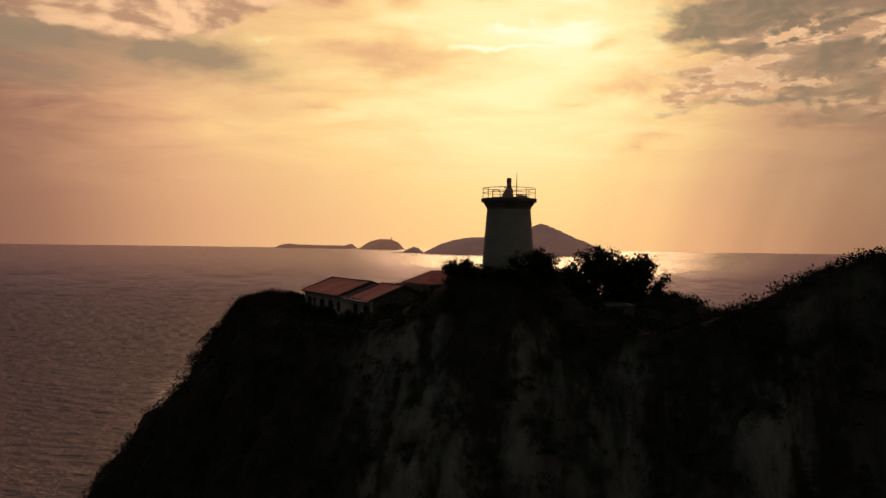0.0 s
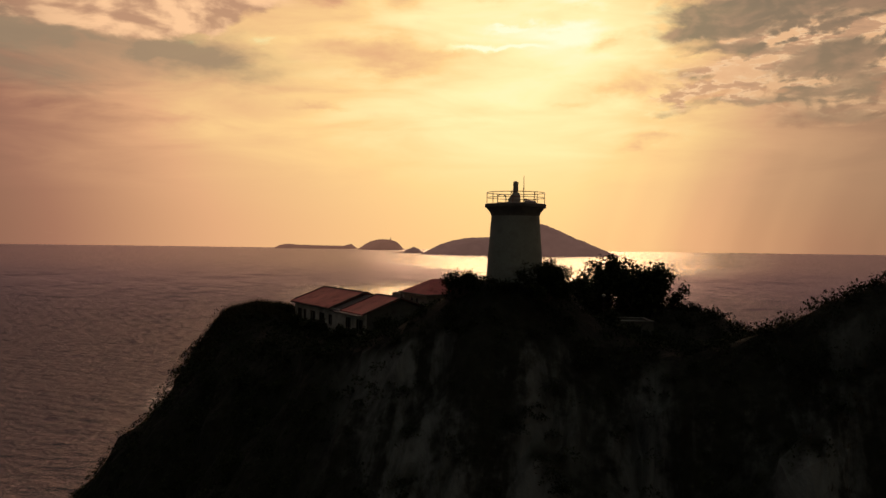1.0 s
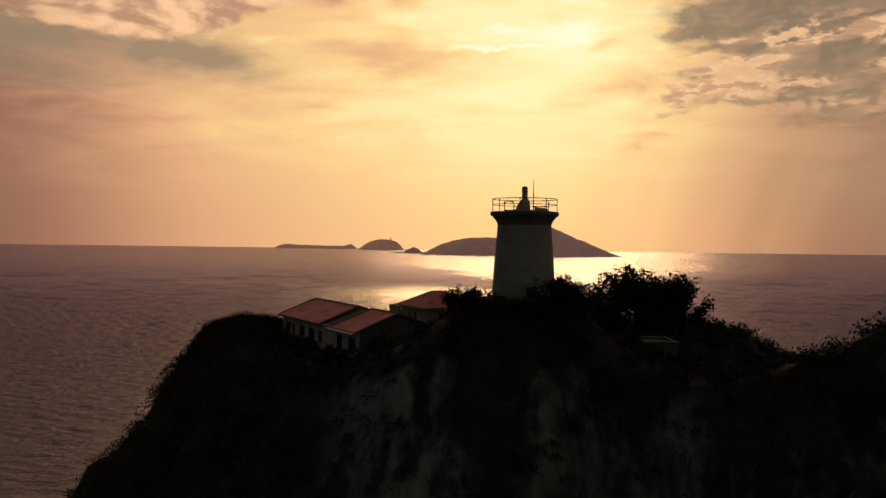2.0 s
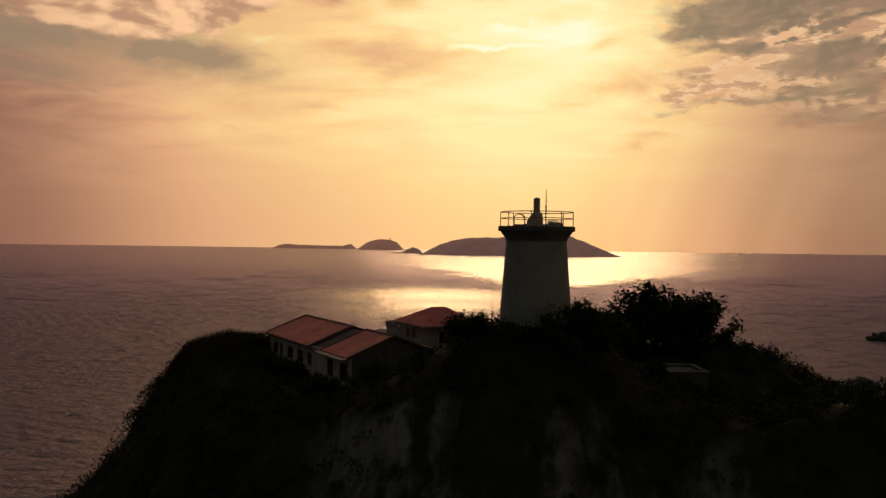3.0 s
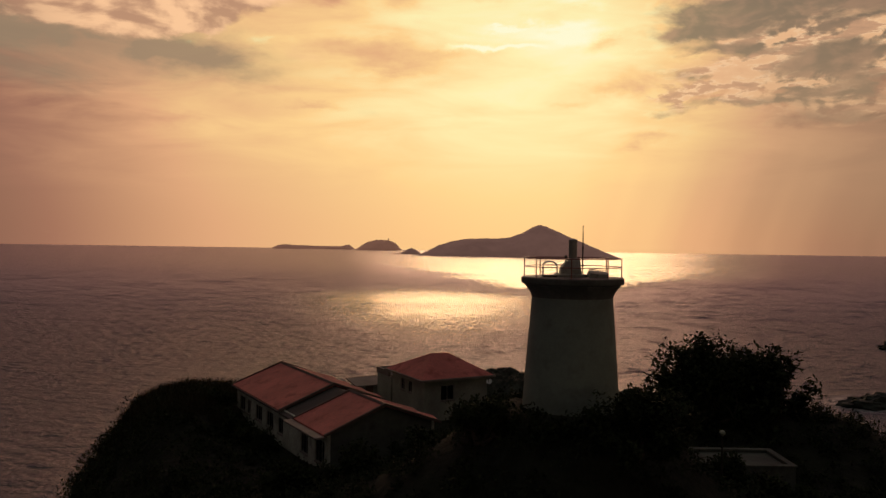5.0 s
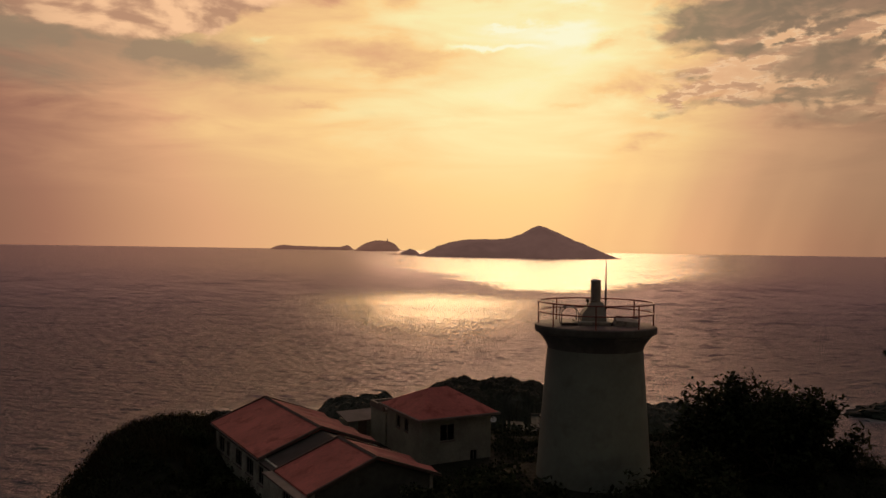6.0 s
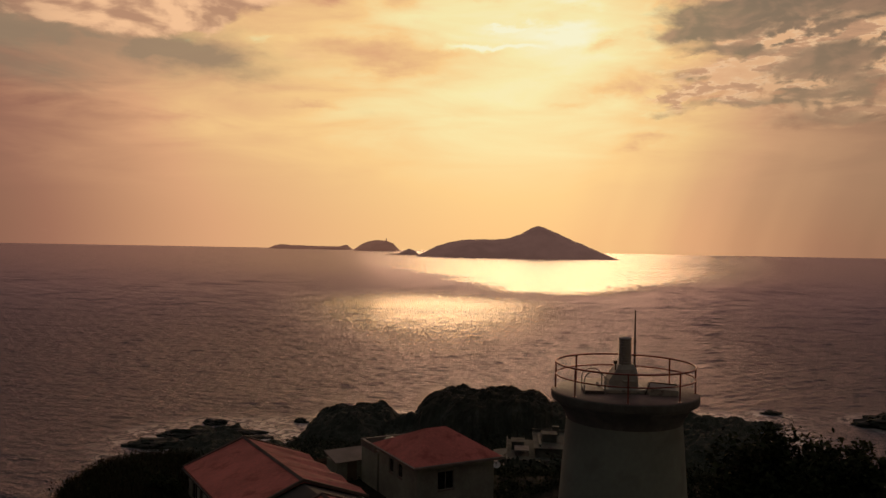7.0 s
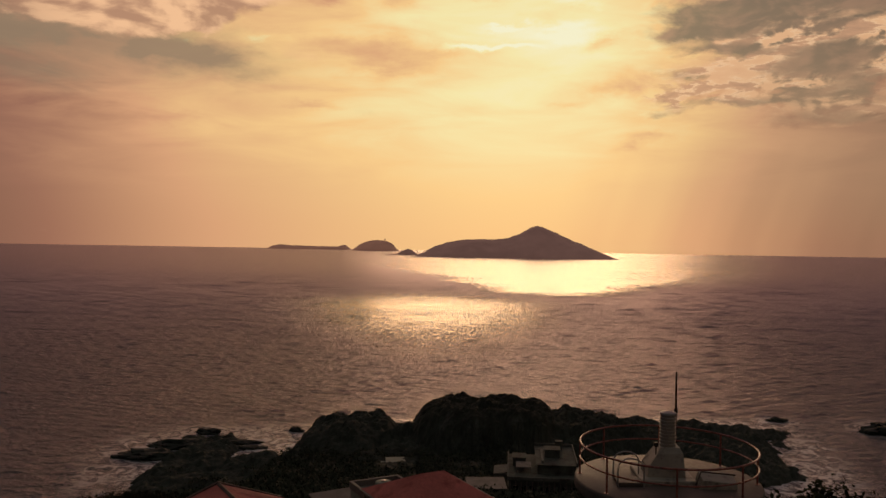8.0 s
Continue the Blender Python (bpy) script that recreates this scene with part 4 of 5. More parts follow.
def make_long_house():
    """Two red-roofed sections with a dull strip between, one ridge, gable ends."""
    turn = -56.8
    h = thing("long_house", pose(-28.0, 27.6, 45.0, 0, 0, turn), "long pale lime-washed house with a faded red gable roof", "house")
    e, r, half, n = 3.3, 5.0, 4.7, 22.1
    a1, b0 = 12.8, 16.0
    wa, wb = 0.35, 9.05
    front = [(0.9, 2.5, 1.2, 2.5), (3.0, 4.0, 1.2, 2.5), (5.4, 7.2, 1.2, 2.5), (8.3, 10.1, 1.2, 2.5), (11.2, 12.4, 1.2, 2.5), (16.3, 17.8, 0.9, 2.6), (19.2, 21.0, 0.9, 2.6)]
    p0, p1 = (0.3, wa), (n - 0.3, wa)
    w = part("wall", wall_run(p0, p1, -1.0, e - 0.04, 0.24, front), pale_wall, h)
    for k, o in enumerate(front):
        add_window(w, p0, p1, o, 3 if k in (2, 3, 5, 6) else 2)
    part("wall", wall_run((n - 0.3, wb), (0.3, wb), -1.0, e - 0.04, 0.24, []), pale_wall, h)

    def gable(x):
        v = []
        for xx in (x, x + 0.24):
            v += [(xx, wa + 0.245, -1.0), (xx, wb - 0.245, -1.0), (xx, wb - 0.245, e + 0.05), (xx, half, r - 0.16), (xx, wa + 0.245, e + 0.05)]
        return Shape().add(v, [(4, 3, 2, 1, 0), (5, 6, 7, 8, 9), (0, 1, 6, 5), (1, 2, 7, 6), (2, 3, 8, 7), (3, 4, 9, 8), (4, 0, 5, 9)])

    # shade painted in: end walls take a darker colour than the pale front
    part("gable_wall", gable(0.3), stain_shade_concrete, h, "end wall darkened for its shade")
    part("gable_wall", gable(n - 0.54), stain_shade_concrete, h, "end wall darkened for its shade")
    for x0, x1, drop, m, tag in ((0.0, a1, 0.0, red_roof, "faded red painted roof slope"), (a1 + 0.002, b0 - 0.002, -0.22, dull_roof, "dull dark strip of roof"), (b0, n, 0.0, red_roof, "faded red painted roof slope")):
        part("roof_slope", Shape().slab([(x0, 0, e + drop), (x1, 0, e + drop), (x1, half, r + drop), (x0, half, r + drop)], 0.14), m, h, tag)
        if drop:
            part("roof_slope", Shape().slab([(x0, half + 0.002, r + drop), (x1, half + 0.002, r + drop), (x1, 2 * half, e + drop), (x0, 2 * half, e + drop)], 0.14), m, h, tag)
            continue
        # the back slope is folded into low cross ridges running down to the eave
        folds = round((x1 - x0) / 3.4)
        wide = (x1 - x0) / folds
        for k in range(folds):
            u, c, v = x0 + k * wide, x0 + (k + 0.62) * wide, x0 + (k + 1) * wide
            part("roof_slope", Shape().slab([(u, half + 0.002, r), (c, half + 0.002, r + 0.05), (c, 2 * half, e + 0.24), (u, 2 * half, e)], 0.14), worn_roof, h, "faded red back slope rising to a low cross ridge")
            part("roof_slope", Shape().slab([(c + 0.002, half + 0.002, r + 0.05), (v, half + 0.002, r), (v, 2 * half, e), (c + 0.002, 2 * half, e + 0.24)], 0.14), worn_roof, h, "faded red back slope falling from a low cross ridge")
    # pale verge and ridge trims
    for x in (-0.14, a1 - 0.07, b0 - 0.07, n - 0.02):
        s = Shape()
        for y0, z0, y1, z1 in ((-0.05, e - 0.1, half, r - 0.02), (half, r - 0.02, 2 * half + 0.05, e - 0.1)):
            s.slab([(x, y0, z0 + 0.16), (x + 0.16, y0, z0 + 0.16), (x + 0.16, y1, z1 + 0.16), (x, y1, z1 + 0.16)], 0.2)
        part("verge", s, roof_edge, h, "dark weathered verge board")
    for x0, x1 in ((-0.1, a1), (b0, n)):
        part("ridge_cap", Shape().add([(x0, half - 0.17, r - 0.02), (x1, half - 0.17, r - 0.02), (x1, half, r + 0.12), (x0, half, r + 0.12), (x0, half + 0.17, r - 0.02), (x1, half + 0.17, r - 0.02)], [(0, 1, 2, 3), (3, 2, 5, 4), (0, 3, 4), (1, 5, 2), (0, 4, 5, 1)]), roof_edge, h)
    part("gutter", Shape().box(0, -0.17, e - 0.2, a1, -0.02, e - 0.06, 0.02), dull_roof, h)
    part("ledge", Shape().box(b0 - 0.3, -0.75, e - 0.24, n + 0.1, -0.02, e - 0.1, 0.02), trim_paint, h, "pale concrete ledge along the eave")
    return h


def make_hip_house():
    """Square house with a low hipped red roof and a flat-roofed annexe."""
    h = thing("hip_house", pose(-10.1, 25.0, 45.4, 0, 0, 30.5), "square rendered house with a low hipped red roof", "house")
    n, m, e, r = 7.3, 7.5, 4.1, 5.85
    holes = [(1.7, 3.1, 2.0, 3.4), (4.6, 5.3, -0.2, 1.0)]
    p0, p1 = (0.35, 0.35), (n - 0.35, 0.35)
    w = part("wall", wall_run(p0, p1, -1, e - 0.05, 0.24, holes), render_wall, h)
    for o in holes:
        add_window(w, p0, p1, o)
    p0, p1 = (0.35, m - 0.35), (0.35, 0.595)
    holes = [(1.9, 2.7, 2.4, 3.5), (3.5, 4.3, 2.4, 3.5)]
    w = part("wall", wall_run(p0, p1, -1, e - 0.05, 0.24, holes), render_wall, h)
    for o in holes:
        add_window(w, p0, p1, o)
    part("wall", wall_run((n - 0.35, 0.595), (n - 0.35, m - 0.35), -1, e - 0.05, 0.24, []), render_wall, h)
    part("wall", wall_run((n - 0.595, m - 0.35), (0.595, m - 0.35), -1, e - 0.05, 0.24, []), render_wall, h)
    a, b = (n / 2 - 0.9, m / 2, r), (n / 2 + 0.9, m / 2, r)
    c = [(-0.1, -0.1, e), (n + 0.1, -0.1, e), (n + 0.1, m + 0.1, e), (-0.1, m + 0.1, e)]
    for q in ([c[0], c[1], b, a], [c[1], c[2], b], [c[2], c[3], a, b], [c[3], c[0], a]):
        part("roof_slope", Shape().slab(q, 0.12), red_roof, h, "faded red painted roof slope")
    part("eave", Shape().band(-0.25, -0.25, n + 0.25, m + 0.25, 0.15, e - 0.2, e - 0.02), trim_paint, h)
    # annexe behind, with a parapet and a tank
    part("annexe_wall", Shape().box(0.3, m - 0.1, -1, 4.2, m + 3.2, e - 0.9, 0.03), render_wall, h)
    part("annexe_roof", Shape().box(0.5, m + 0.1, e - 0.9, 4.0, m + 3.0, e - 0.8), concrete, h)
    part("parapet", Shape().box(0.2, m + 2.95, e - 0.9, 4.3, m + 3.2, e - 0.35, 0.02).box(0.2, m + 0.3, e - 0.9, 0.45, m + 2.94, e - 0.35, 0.02).box(4.05, m + 0.3, e - 0.9, 4.3, m + 2.94, e - 0.35, 0.02), trim_paint, h)
    tank = thing("water_tank", pose(-10.1, 25.0, 45.4, 0, 0, 30.5) @ Matrix.Translation((2.3, m + 1.5, e - 0.8)), "low round pale water tank on a flat roof", "tank")
    part("drum", lathed(((0.62, 0), (0.64, 0.05), (0.64, 0.55), (0.58, 0.62), (0.05, 0.68)), 24), white_paint, tank)
    part("lid", lathed(((0.2, 0.66), (0.2, 0.72), (0.02, 0.74)), 14), galvanised, tank)
    return h


def make_keepers_block():
    """Flat-roofed concrete building of two levels down the back slope."""
    h = thing("flat_roofed_building", pose(1.5, 127.0, 15.0, 0, 0, -3), "weathered flat-roofed concrete building with stepped terraces", "building")
    holes = [(0.8 + 1.55 * k, 1.9 + 1.55 * k, 4.1, 5.8) for k in range(8)]
    p0, p1 = (0, 0), (13.3, 0)
    w = part("wall", wall_run(p0, p1, -1.5, 6.7, 0.3, holes), stain_shade_concrete, h)
    for o in holes:
        add_window(w, p0, p1, o)
    part("wall", wall_run((13.3, 0.305), (13.3, 18), -1.5, 6.7, 0.3, []), stain_shade_concrete, h)
    part("wall", wall_run((0, 18), (0, 0.305), -1.5, 6.7, 0.3, []), stain_shade_concrete, h)
    part("wall", wall_run((12.995, 18), (0.305, 18), -1.5, 6.7, 0.3, []), stain_shade_concrete, h)
    part("roof", Shape().box(-0.3, -0.45, 6.704, 13.6, 18.3, 6.95, 0.03), stain_shade_concrete, h)
    part("upper_block", Shape().box(5.6, 4.0, 6.95, 13.1, 18.0, 8.7, 0.04), stain_shade_concrete, h)
    part("upper_roof", Shape().box(5.3, 3.6, 8.704, 13.4, 18.2, 8.9, 0.03), stain_shade_concrete, h)
    for b in ((-0.3, -0.45, 13.6, -0.2), (-0.3, -0.19, -0.05, 18.3), (13.35, -0.19, 13.6, 18.3)):
        part("parapet", Shape().box(b[0], b[1], 6.954, b[2], b[3], 7.55, 0.02), old_parapet, h)
    part("upper_parapet", Shape().box(5.3, 17.95, 8.904, 13.4, 18.2, 9.5, 0.02).box(13.15, 3.6, 8.904, 13.4, 17.94, 9.5, 0.02), old_parapet, h)
    part("roof_hut", Shape().box(7.2, 9.0, 8.904, 10.2, 12.0, 10.4, 0.04), stain_shade_concrete, h)
    part("roof_hut", Shape().box(9.6, 15.0, 8.904, 11.0, 16.4, 10.6, 0.04), stain_shade_concrete, h)
    part("roof_hut", Shape().box(0.8, 9.0, 6.954, 3.4, 12.5, 8.6, 0.04), stain_shade_concrete, h)
    for b in ((7.05, 8.85, 10.35, 12.15, 10.404), (9.5, 14.9, 11.1, 16.5, 10.604), (0.65, 8.85, 3.55, 12.65, 8.604)):
        part("hut_roof", Shape().box(b[0], b[1], b[4], b[2], b[3], b[4] + 0.14, 0.02), stain_shade_concrete, h)
    column = Shape().box(-0.09, -0.09, 3.4, 0.09, 0.09, 6.7, 0.02).mesh("column")
    for k in range(13):
        part("column", column, trim_paint, h).location = (0.3 + k * 1.06, -0.33, 0)
    part("balcony", Shape().box(-0.2, -0.6, 3.2, 13.5, -0.005, 3.4, 0.02), stain_shade_concrete, h)
    part("railing", Shape().tube([(0.0, -0.5, 4.35), (13.3, -0.5, 4.35)], 0.05, 6).tube([(0.0, -0.5, 3.9), (13.3, -0.5, 3.9)], 0.04, 6), trim_paint, h)
    part("side_block", Shape().box(-2.8, 4.0, -1.5, -0.31, 9.5, 6.6, 0.03), stain_shade_concrete, h)
    part("side_roof", Shape().slab([(-3.0, 3.8, 6.75), (-0.31, 3.8, 7.1), (-0.31, 9.7, 7.1), (-3.0, 9.7, 6.75)], 0.12), old_parapet, h)
    part("pole", Shape().tube([(2.0, 13.5, 6.954), (2.0, 13.5, 11.6)], 0.07, 6), dark_metal, h)
    part("duct", Shape().box(6.4, 5.0, 8.904, 6.9, 15.0, 9.35, 0.03), old_parapet, h)
    part("canopy", Shape().box(1.4, 4.0, 8.1, 4.4, 8.0, 8.25, 0.02).box(1.5, 4.1, 6.954, 1.65, 4.25, 8.1).box(4.15, 4.1, 6.954, 4.3, 4.25, 8.1).box(1.5, 7.75, 6.954, 1.65, 7.9, 8.1).box(4.15, 7.75, 6.954, 4.3, 7.9, 8.1), concrete, h, "pale canopy on four posts")
    return h


make_long_house()
make_hip_house()
make_keepers_block()


def make_shed(name, m, w, d, h, label):
    """A small lean-to shed with a sloping sheet roof and a door."""
    t = thing(name, m, label, "shed", group="sheds by the houses")
    part("wall", Shape().box(0, 0, -1, w, d, h, 0.02), render_wall, t)
    part("roof", Shape().slab([(-0.2, -0.25, h + 0.1), (w + 0.2, -0.25, h + 0.1), (w + 0.2, d + 0.2, h + 0.55), (-0.2, d + 0.2, h + 0.55)], 0.09), trim_paint, t, "pale sheet roof")
    part("door", Shape().box(w * 0.3, -0.05, 0, w * 0.3 + 0.85, -0.003, 1.95, 0.01), timber, t)
    return t


def ground_z(x, y):
    return float(height(np.array([x]), np.array([y]))[0])


make_shed("shed", pose(-17.2, 33.5, 45.3, 0, 0, 33), 3.2, 2.2, 1.9, "small pale-roofed lean-to shed between the houses")
make_shed("shed", pose(-6.2, 121.0, ground_z(-4, 123) - 0.6, 0, 0, 4), 7.0, 5.4, 2.7, "low pale-roofed store beside the flat-roofed building")


def make_fence():
    """Close-boarded fence along the yard between the houses."""
    ax, ay, bx, by = -20.4, 36.0, -14.6, 39.8
    n = 7
    d = math.hypot(bx - ax, by - ay)
    t = thing("fence", pose(ax, ay, 45.0, 0, 0, math.degrees(math.atan2(by - ay, bx - ax))), "weathered board fence round the yard", "fence")
    post = Shape().box(-0.06, -0.06, -0.8, 0.06, 0.06, 1.75, 0.01).mesh("post")
    board = Shape().box(0, 0.065, -0.5, 0.16, 0.09, 1.6).mesh("board")
    for k in range(n):
        part("post", post, timber, t).location = (d * k / (n - 1), 0, 0)
    for z in (0.4, 1.35):
        part("rail", Shape().box(0, -0.025, z, d, 0.06, z + 0.08), timber, t)
    for k in range(int(d / 0.19)):
        part("board", board, timber, t).location = (k * 0.19, 0, random.uniform(-0.05, 0.05))


make_fence()


def make_terrace():
    """Low concrete cistern with a coping, half hidden by scrub."""
    t = thing("cistern", pose(7.55, 2.6, 47.6, 0, 0, 2), "low weathered concrete cistern half hidden in scrub", "cistern")
    part("wall", Shape().band(0, 0, 6.4, 4.0, 0.25, -2.5, 1.0), stain_shade_concrete, t)
    part("cover", Shape().box(0.25, 0.25, 0.75, 6.15, 3.75, 0.88), stain_shade_concrete, t)
    part("coping", Shape().band(-0.08, -0.08, 6.48, 4.08, 0.41, 1.004, 1.1), stain_shade_concrete, t)


make_terrace()


def make_lamp_post():
    """Short post with a pale head, standing in the scrub."""
    z = ground_z(8.4, -0.8)
    t = thing("lamp_post", pose(8.4, -0.8, z), "short dark post with a small pale lamp head in scrub", "lamp post")
    top = 51.35 - z
    part("pole", Shape().lathe(((0.06, -0.4), (0.055, 0.0), (0.04, top - 0.12), (0.055, top - 0.08)), 10), dark_metal, t)
    part("head", lathed(((0.05, top - 0.1), (0.13, top - 0.03), (0.17, top + 0.08), (0.13, top + 0.19), (0.03, top + 0.24)), 16), white_paint, t, "pale unlit lamp head")


make_lamp_post()


def make_dish():
    """Small satellite dish on a bracket at the corner of the square house, facing out to sea."""
    t = thing("satellite_dish", pose(-4.1, 28.0, 49.0, 38, 0, 165), "small white satellite dish bracketed under the eave", "dish")
    bowl = Shape()
    rows, steps = [(0.02, 0.0), (0.12, 0.015), (0.21, 0.05), (0.27, 0.09)], 24
    v = [(r * math.cos(2 * math.pi * k / steps), -0.12 + d, r * math.sin(2 * math.pi * k / steps)) for r, d in rows for k in range(steps)]
    v += [(x, y - 0.015, z) for x, y, z in v]
    n, f = steps * len(rows), []
    for j in range(len(rows) - 1):
        for k in range(steps):
            m = (k + 1) % steps
            f += [(j * steps + k, j * steps + m, (j + 1) * steps + m, (j + 1) * steps + k), (n + (j + 1) * steps + k, n + (j + 1) * steps + m, n + j * steps + m, n + j * steps + k)]
    f += [((len(rows) - 1) * steps + k, (len(rows) - 1) * steps + (k + 1) % steps, n + (len(rows) - 1) * steps + (k + 1) % steps, n + (len(rows) - 1) * steps + k) for k in range(steps)]
    bowl.add(v, f)
    bowl.smooth = True
    part("bowl", bowl, dish_white, t, "white painted bowl")
    part("arm", Shape().tube([(0, -0.12, -0.3), (0, 0.2, -0.12), (0, 0.3, 0.0)], 0.015, 6), dark_metal, t)
    part("feed", Shape().box(-0.04, 0.25, -0.03, 0.04, 0.36, 0.05, 0.01), dark_metal, t)
    part("bracket", Shape().tube([(0, -0.13, 0.0), (0, -0.4, -0.05), (-0.05, -0.6, -0.05)], 0.022, 6), dark_metal, t)


make_dish()


def make_pad():
    z = ground_z(-26, 190) + 0.6
    t = thing("landing_pad", pose(-26, 190, z, 0, 0, 10), "small pale concrete slab on the back slope", "slab")
    part("slab", Shape().box(-2.6, -2.6, -1.2, 2.6, 2.6, 0.35, 0.05), white_paint, t)
    part("step", Shape().box(-4.2, -2.4, -1.4, -2.604, -0.6, 0.1, 0.04), white_paint, t)


make_pad()


# ---- rocks in the sea ----
def make_rock(x, y, sx, sy, sz, seed, label):
    bm = bmesh.new()
    bmesh.ops.create_icosphere(bm, subdivisions=4, radius=1.0)
    off = Vector((seed * 7.3, seed * 3.1, seed * 1.7))
    for v in bm.verts:
        p = v.co.copy()
        k = 1 + 0.42 * (noise.fractal(p * 1.6 + off, 0.9, 2.0, 6)) + 0.2 * noise.noise(p * 5 + off)
        q = p * k
        v.co = (q.x * sx, q.y * sy, max(q.z, -0.5) * sz)
    me = bpy.data.meshes.new("sea_rock")
    bm.to_mesh(me)
    bm.free()
    me.materials.append(sea_rock)
    ob = new("sea_rock", me)
    ob.location = (x, y, 0)
    return tagged(ob, label, "rock", group="rocks in the sea")


for k, (x, y, sx, sy, sz) in enumerate(ROCKS):
    make_rock(x, y, sx, sy, sz, k + 1, "low jagged dark rock washed by the sea")


# ---- plants ----
def leaf_cloud(points, size, rng, lift=0.5):
    """Bent two-quad leaves at the points, turned at random."""
    n = len(points)
    a = rng.uniform(0, 2 * np.pi, n)
    tilt = rng.normal(lift, 0.5, n)
    ln = size * rng.uniform(0.6, 1.4, n)
    d = np.stack([np.cos(a) * np.cos(tilt), np.sin(a) * np.cos(tilt), np.sin(tilt)], -1) * ln[:, None]
    w = np.stack([-np.sin(a), np.cos(a), rng.normal(0, 0.35, n)], -1) * (ln * 0.24)[:, None]
    sag = np.zeros((n, 3))
    sag[:, 2] = -0.2 * ln
    p = points
    v = np.stack([p, p + d * 0.5 + w, p + d + sag, p + d * 0.5 - w], 1).reshape(-1, 3)
    i = np.arange(n)[:, None] * 4
    f = np.concatenate([i + np.array([[0, 1, 2]]), i + np.array([[0, 2, 3]])], 1).reshape(-1, 3)
    return v, f


def limb(shape, p, d, length, r, depth, tips, rng):
    """A branching limb; collects its tips."""
    pts, rad = [p], [r]
    for k in range(4):
        d = (d + Vector(rng.normal(0, 0.17, 3)) + Vector((0, 0, 0.04))).normalized()
        p = p + d * length / 4
        pts.append(p)
        rad.append(r * (1 - 0.14 * (k + 1)))
        if depth < 2 and k > 1:
            tips.append(p)
    shape.tube(pts, rad, 7 if depth > 1 else 5)
    if depth == 0:
        tips.append(p)
        return
    for k in range(3 if depth > 1 else 4):
        a = 2 * math.pi * (k / 3 + rng.rand() * 0.3)
        side = d.orthogonal()
        side.rotate(Matrix.Rotation(a, 3, d))
        limb(shape, p, (d * 0.75 + side * 0.75).normalized(), length * 0.72, r * 0.45, depth - 1, tips, rng)


def make_tree(x, y, z, spread, tall, seed, leaves, size, label, name="tree", category="tree"):
    rng = np.random.RandomState(seed)
    t = thing(name, pose(x, y, z), label, category)
    s, tips = Shape(), []
    for k in range(4):
        a = 2 * math.pi * k / 4 + rng.rand()
        limb(s, Vector((0.12 * math.cos(a), 0.12 * math.sin(a), -0.3)), Vector((math.cos(a) * spread / tall * 0.8, math.sin(a) * spread / tall * 0.8, 1.0)).normalized(), tall * 0.42, 0.16, 2, tips, rng)
    s.smooth = True
    part("trunk", s, bark, t)
    c = np.array([tuple(p) for p in tips])
    c[:, :2] *= spread / np.percentile(np.abs(c[:, :2]), 93)
    c[:, 2] = np.clip(c[:, 2], 0.25, None) * tall / np.percentile(c[:, 2], 93)
    pick = c[rng.randint(0, len(c), leaves)]
    low = pick * rng.uniform(0.25, 1.0, (leaves, 1)) ** 0.5
    pts = low + np.clip(rng.normal(0, 1.0, (leaves, 3)), -1.5, 1.5) * 0.36 * min(1.0, spread / 4)
    v, f = leaf_cloud(pts, size, rng)
    part("crown", array_mesh("crown", v, f, leaf_green), leaf_green, t)
    return t


make_tree(12.2, 15.6, 48.0, 4.0, 6.35, 5, 10000, 0.48, "dense dark evergreen tree with glossy leaves", "tree")
make_tree(16.8, 16.6, 47.6, 3.6, 5.9, 8, 10000, 0.48, "broad dark evergreen tree with an uneven crown", "tree")
make_tree(2.5, -5.9, 51.4, 2.4, 3.0, 11, 10000, 0.28, "rounded dark shrub on the cliff top beside the lighthouse", "shrub", "shrub")
make_tree(-5.2, -4.0, 51.6, 1.7, 1.9, 12, 3600, 0.26, "low dark shrub on the cliff top", "shrub", "shrub")
make_tree(6.6, 3.6, 49.2, 2.1, 3.4, 15, 8000, 0.28, "dense dark shrub between the lighthouse and the trees", "shrub", "shrub")
make_tree(9.8, 13.8, 47.6, 2.0, 3.6, 16, 7000, 0.3, "dark bushy undergrowth below the trees", "shrub", "shrub")
for k, (x, y, w, t) in enumerate(((-13.4, 6.6, 1.7, 2.4), (-9.4, 9.0, 1.8, 2.6), (-17.6, 5.4, 1.5, 1.9), (-5.5, 10.5, 1.8, 2.2))):
    make_tree(x, y, ground_z(x, y) - 0.2, w, t, 30 + k, 4500, 0.27, "dark tangled shrub beside the houses", "shrub", "shrub")
for k, (x, y, w, t) in enumerate(((11.4, 1.2, 1.3, 1.5), (13.6, 1.4, 1.2, 1.3), (9.2, 0.6, 1.3, 1.8))):
    make_tree(x, y, ground_z(x, y) - 0.2, w, t, 50 + k, 3000, 0.27, "low dark shrub in front of the cistern", "shrub", "shrub")
for k, (u, v, w, t) in enumerate(((1.2, -1.7, 1.2, 1.5), (4.6, -1.9, 1.3, 1.3), (7.6, -1.8, 1.2, 1.6), (10.6, -1.9, 1.3, 1.5), (13.6, -1.6, 1.2, 1.9))):
    p = pose(-28.0, 27.6, 45.0, 0, 0, -56.8) @ Vector((u, v, 0))
    make_tree(p.x, p.y, ground_z(p.x, p.y) - 0.2, w, t, 60 + k, 2800, 0.26, "low dark shrub against the long house wall", "shrub", "shrub")
make_tree(-36.8, 28.4, 44.6, 1.0, 1.9, 14, 1500, 0.24, "small wind-bent bush on the crest", "shrub", "shrub")


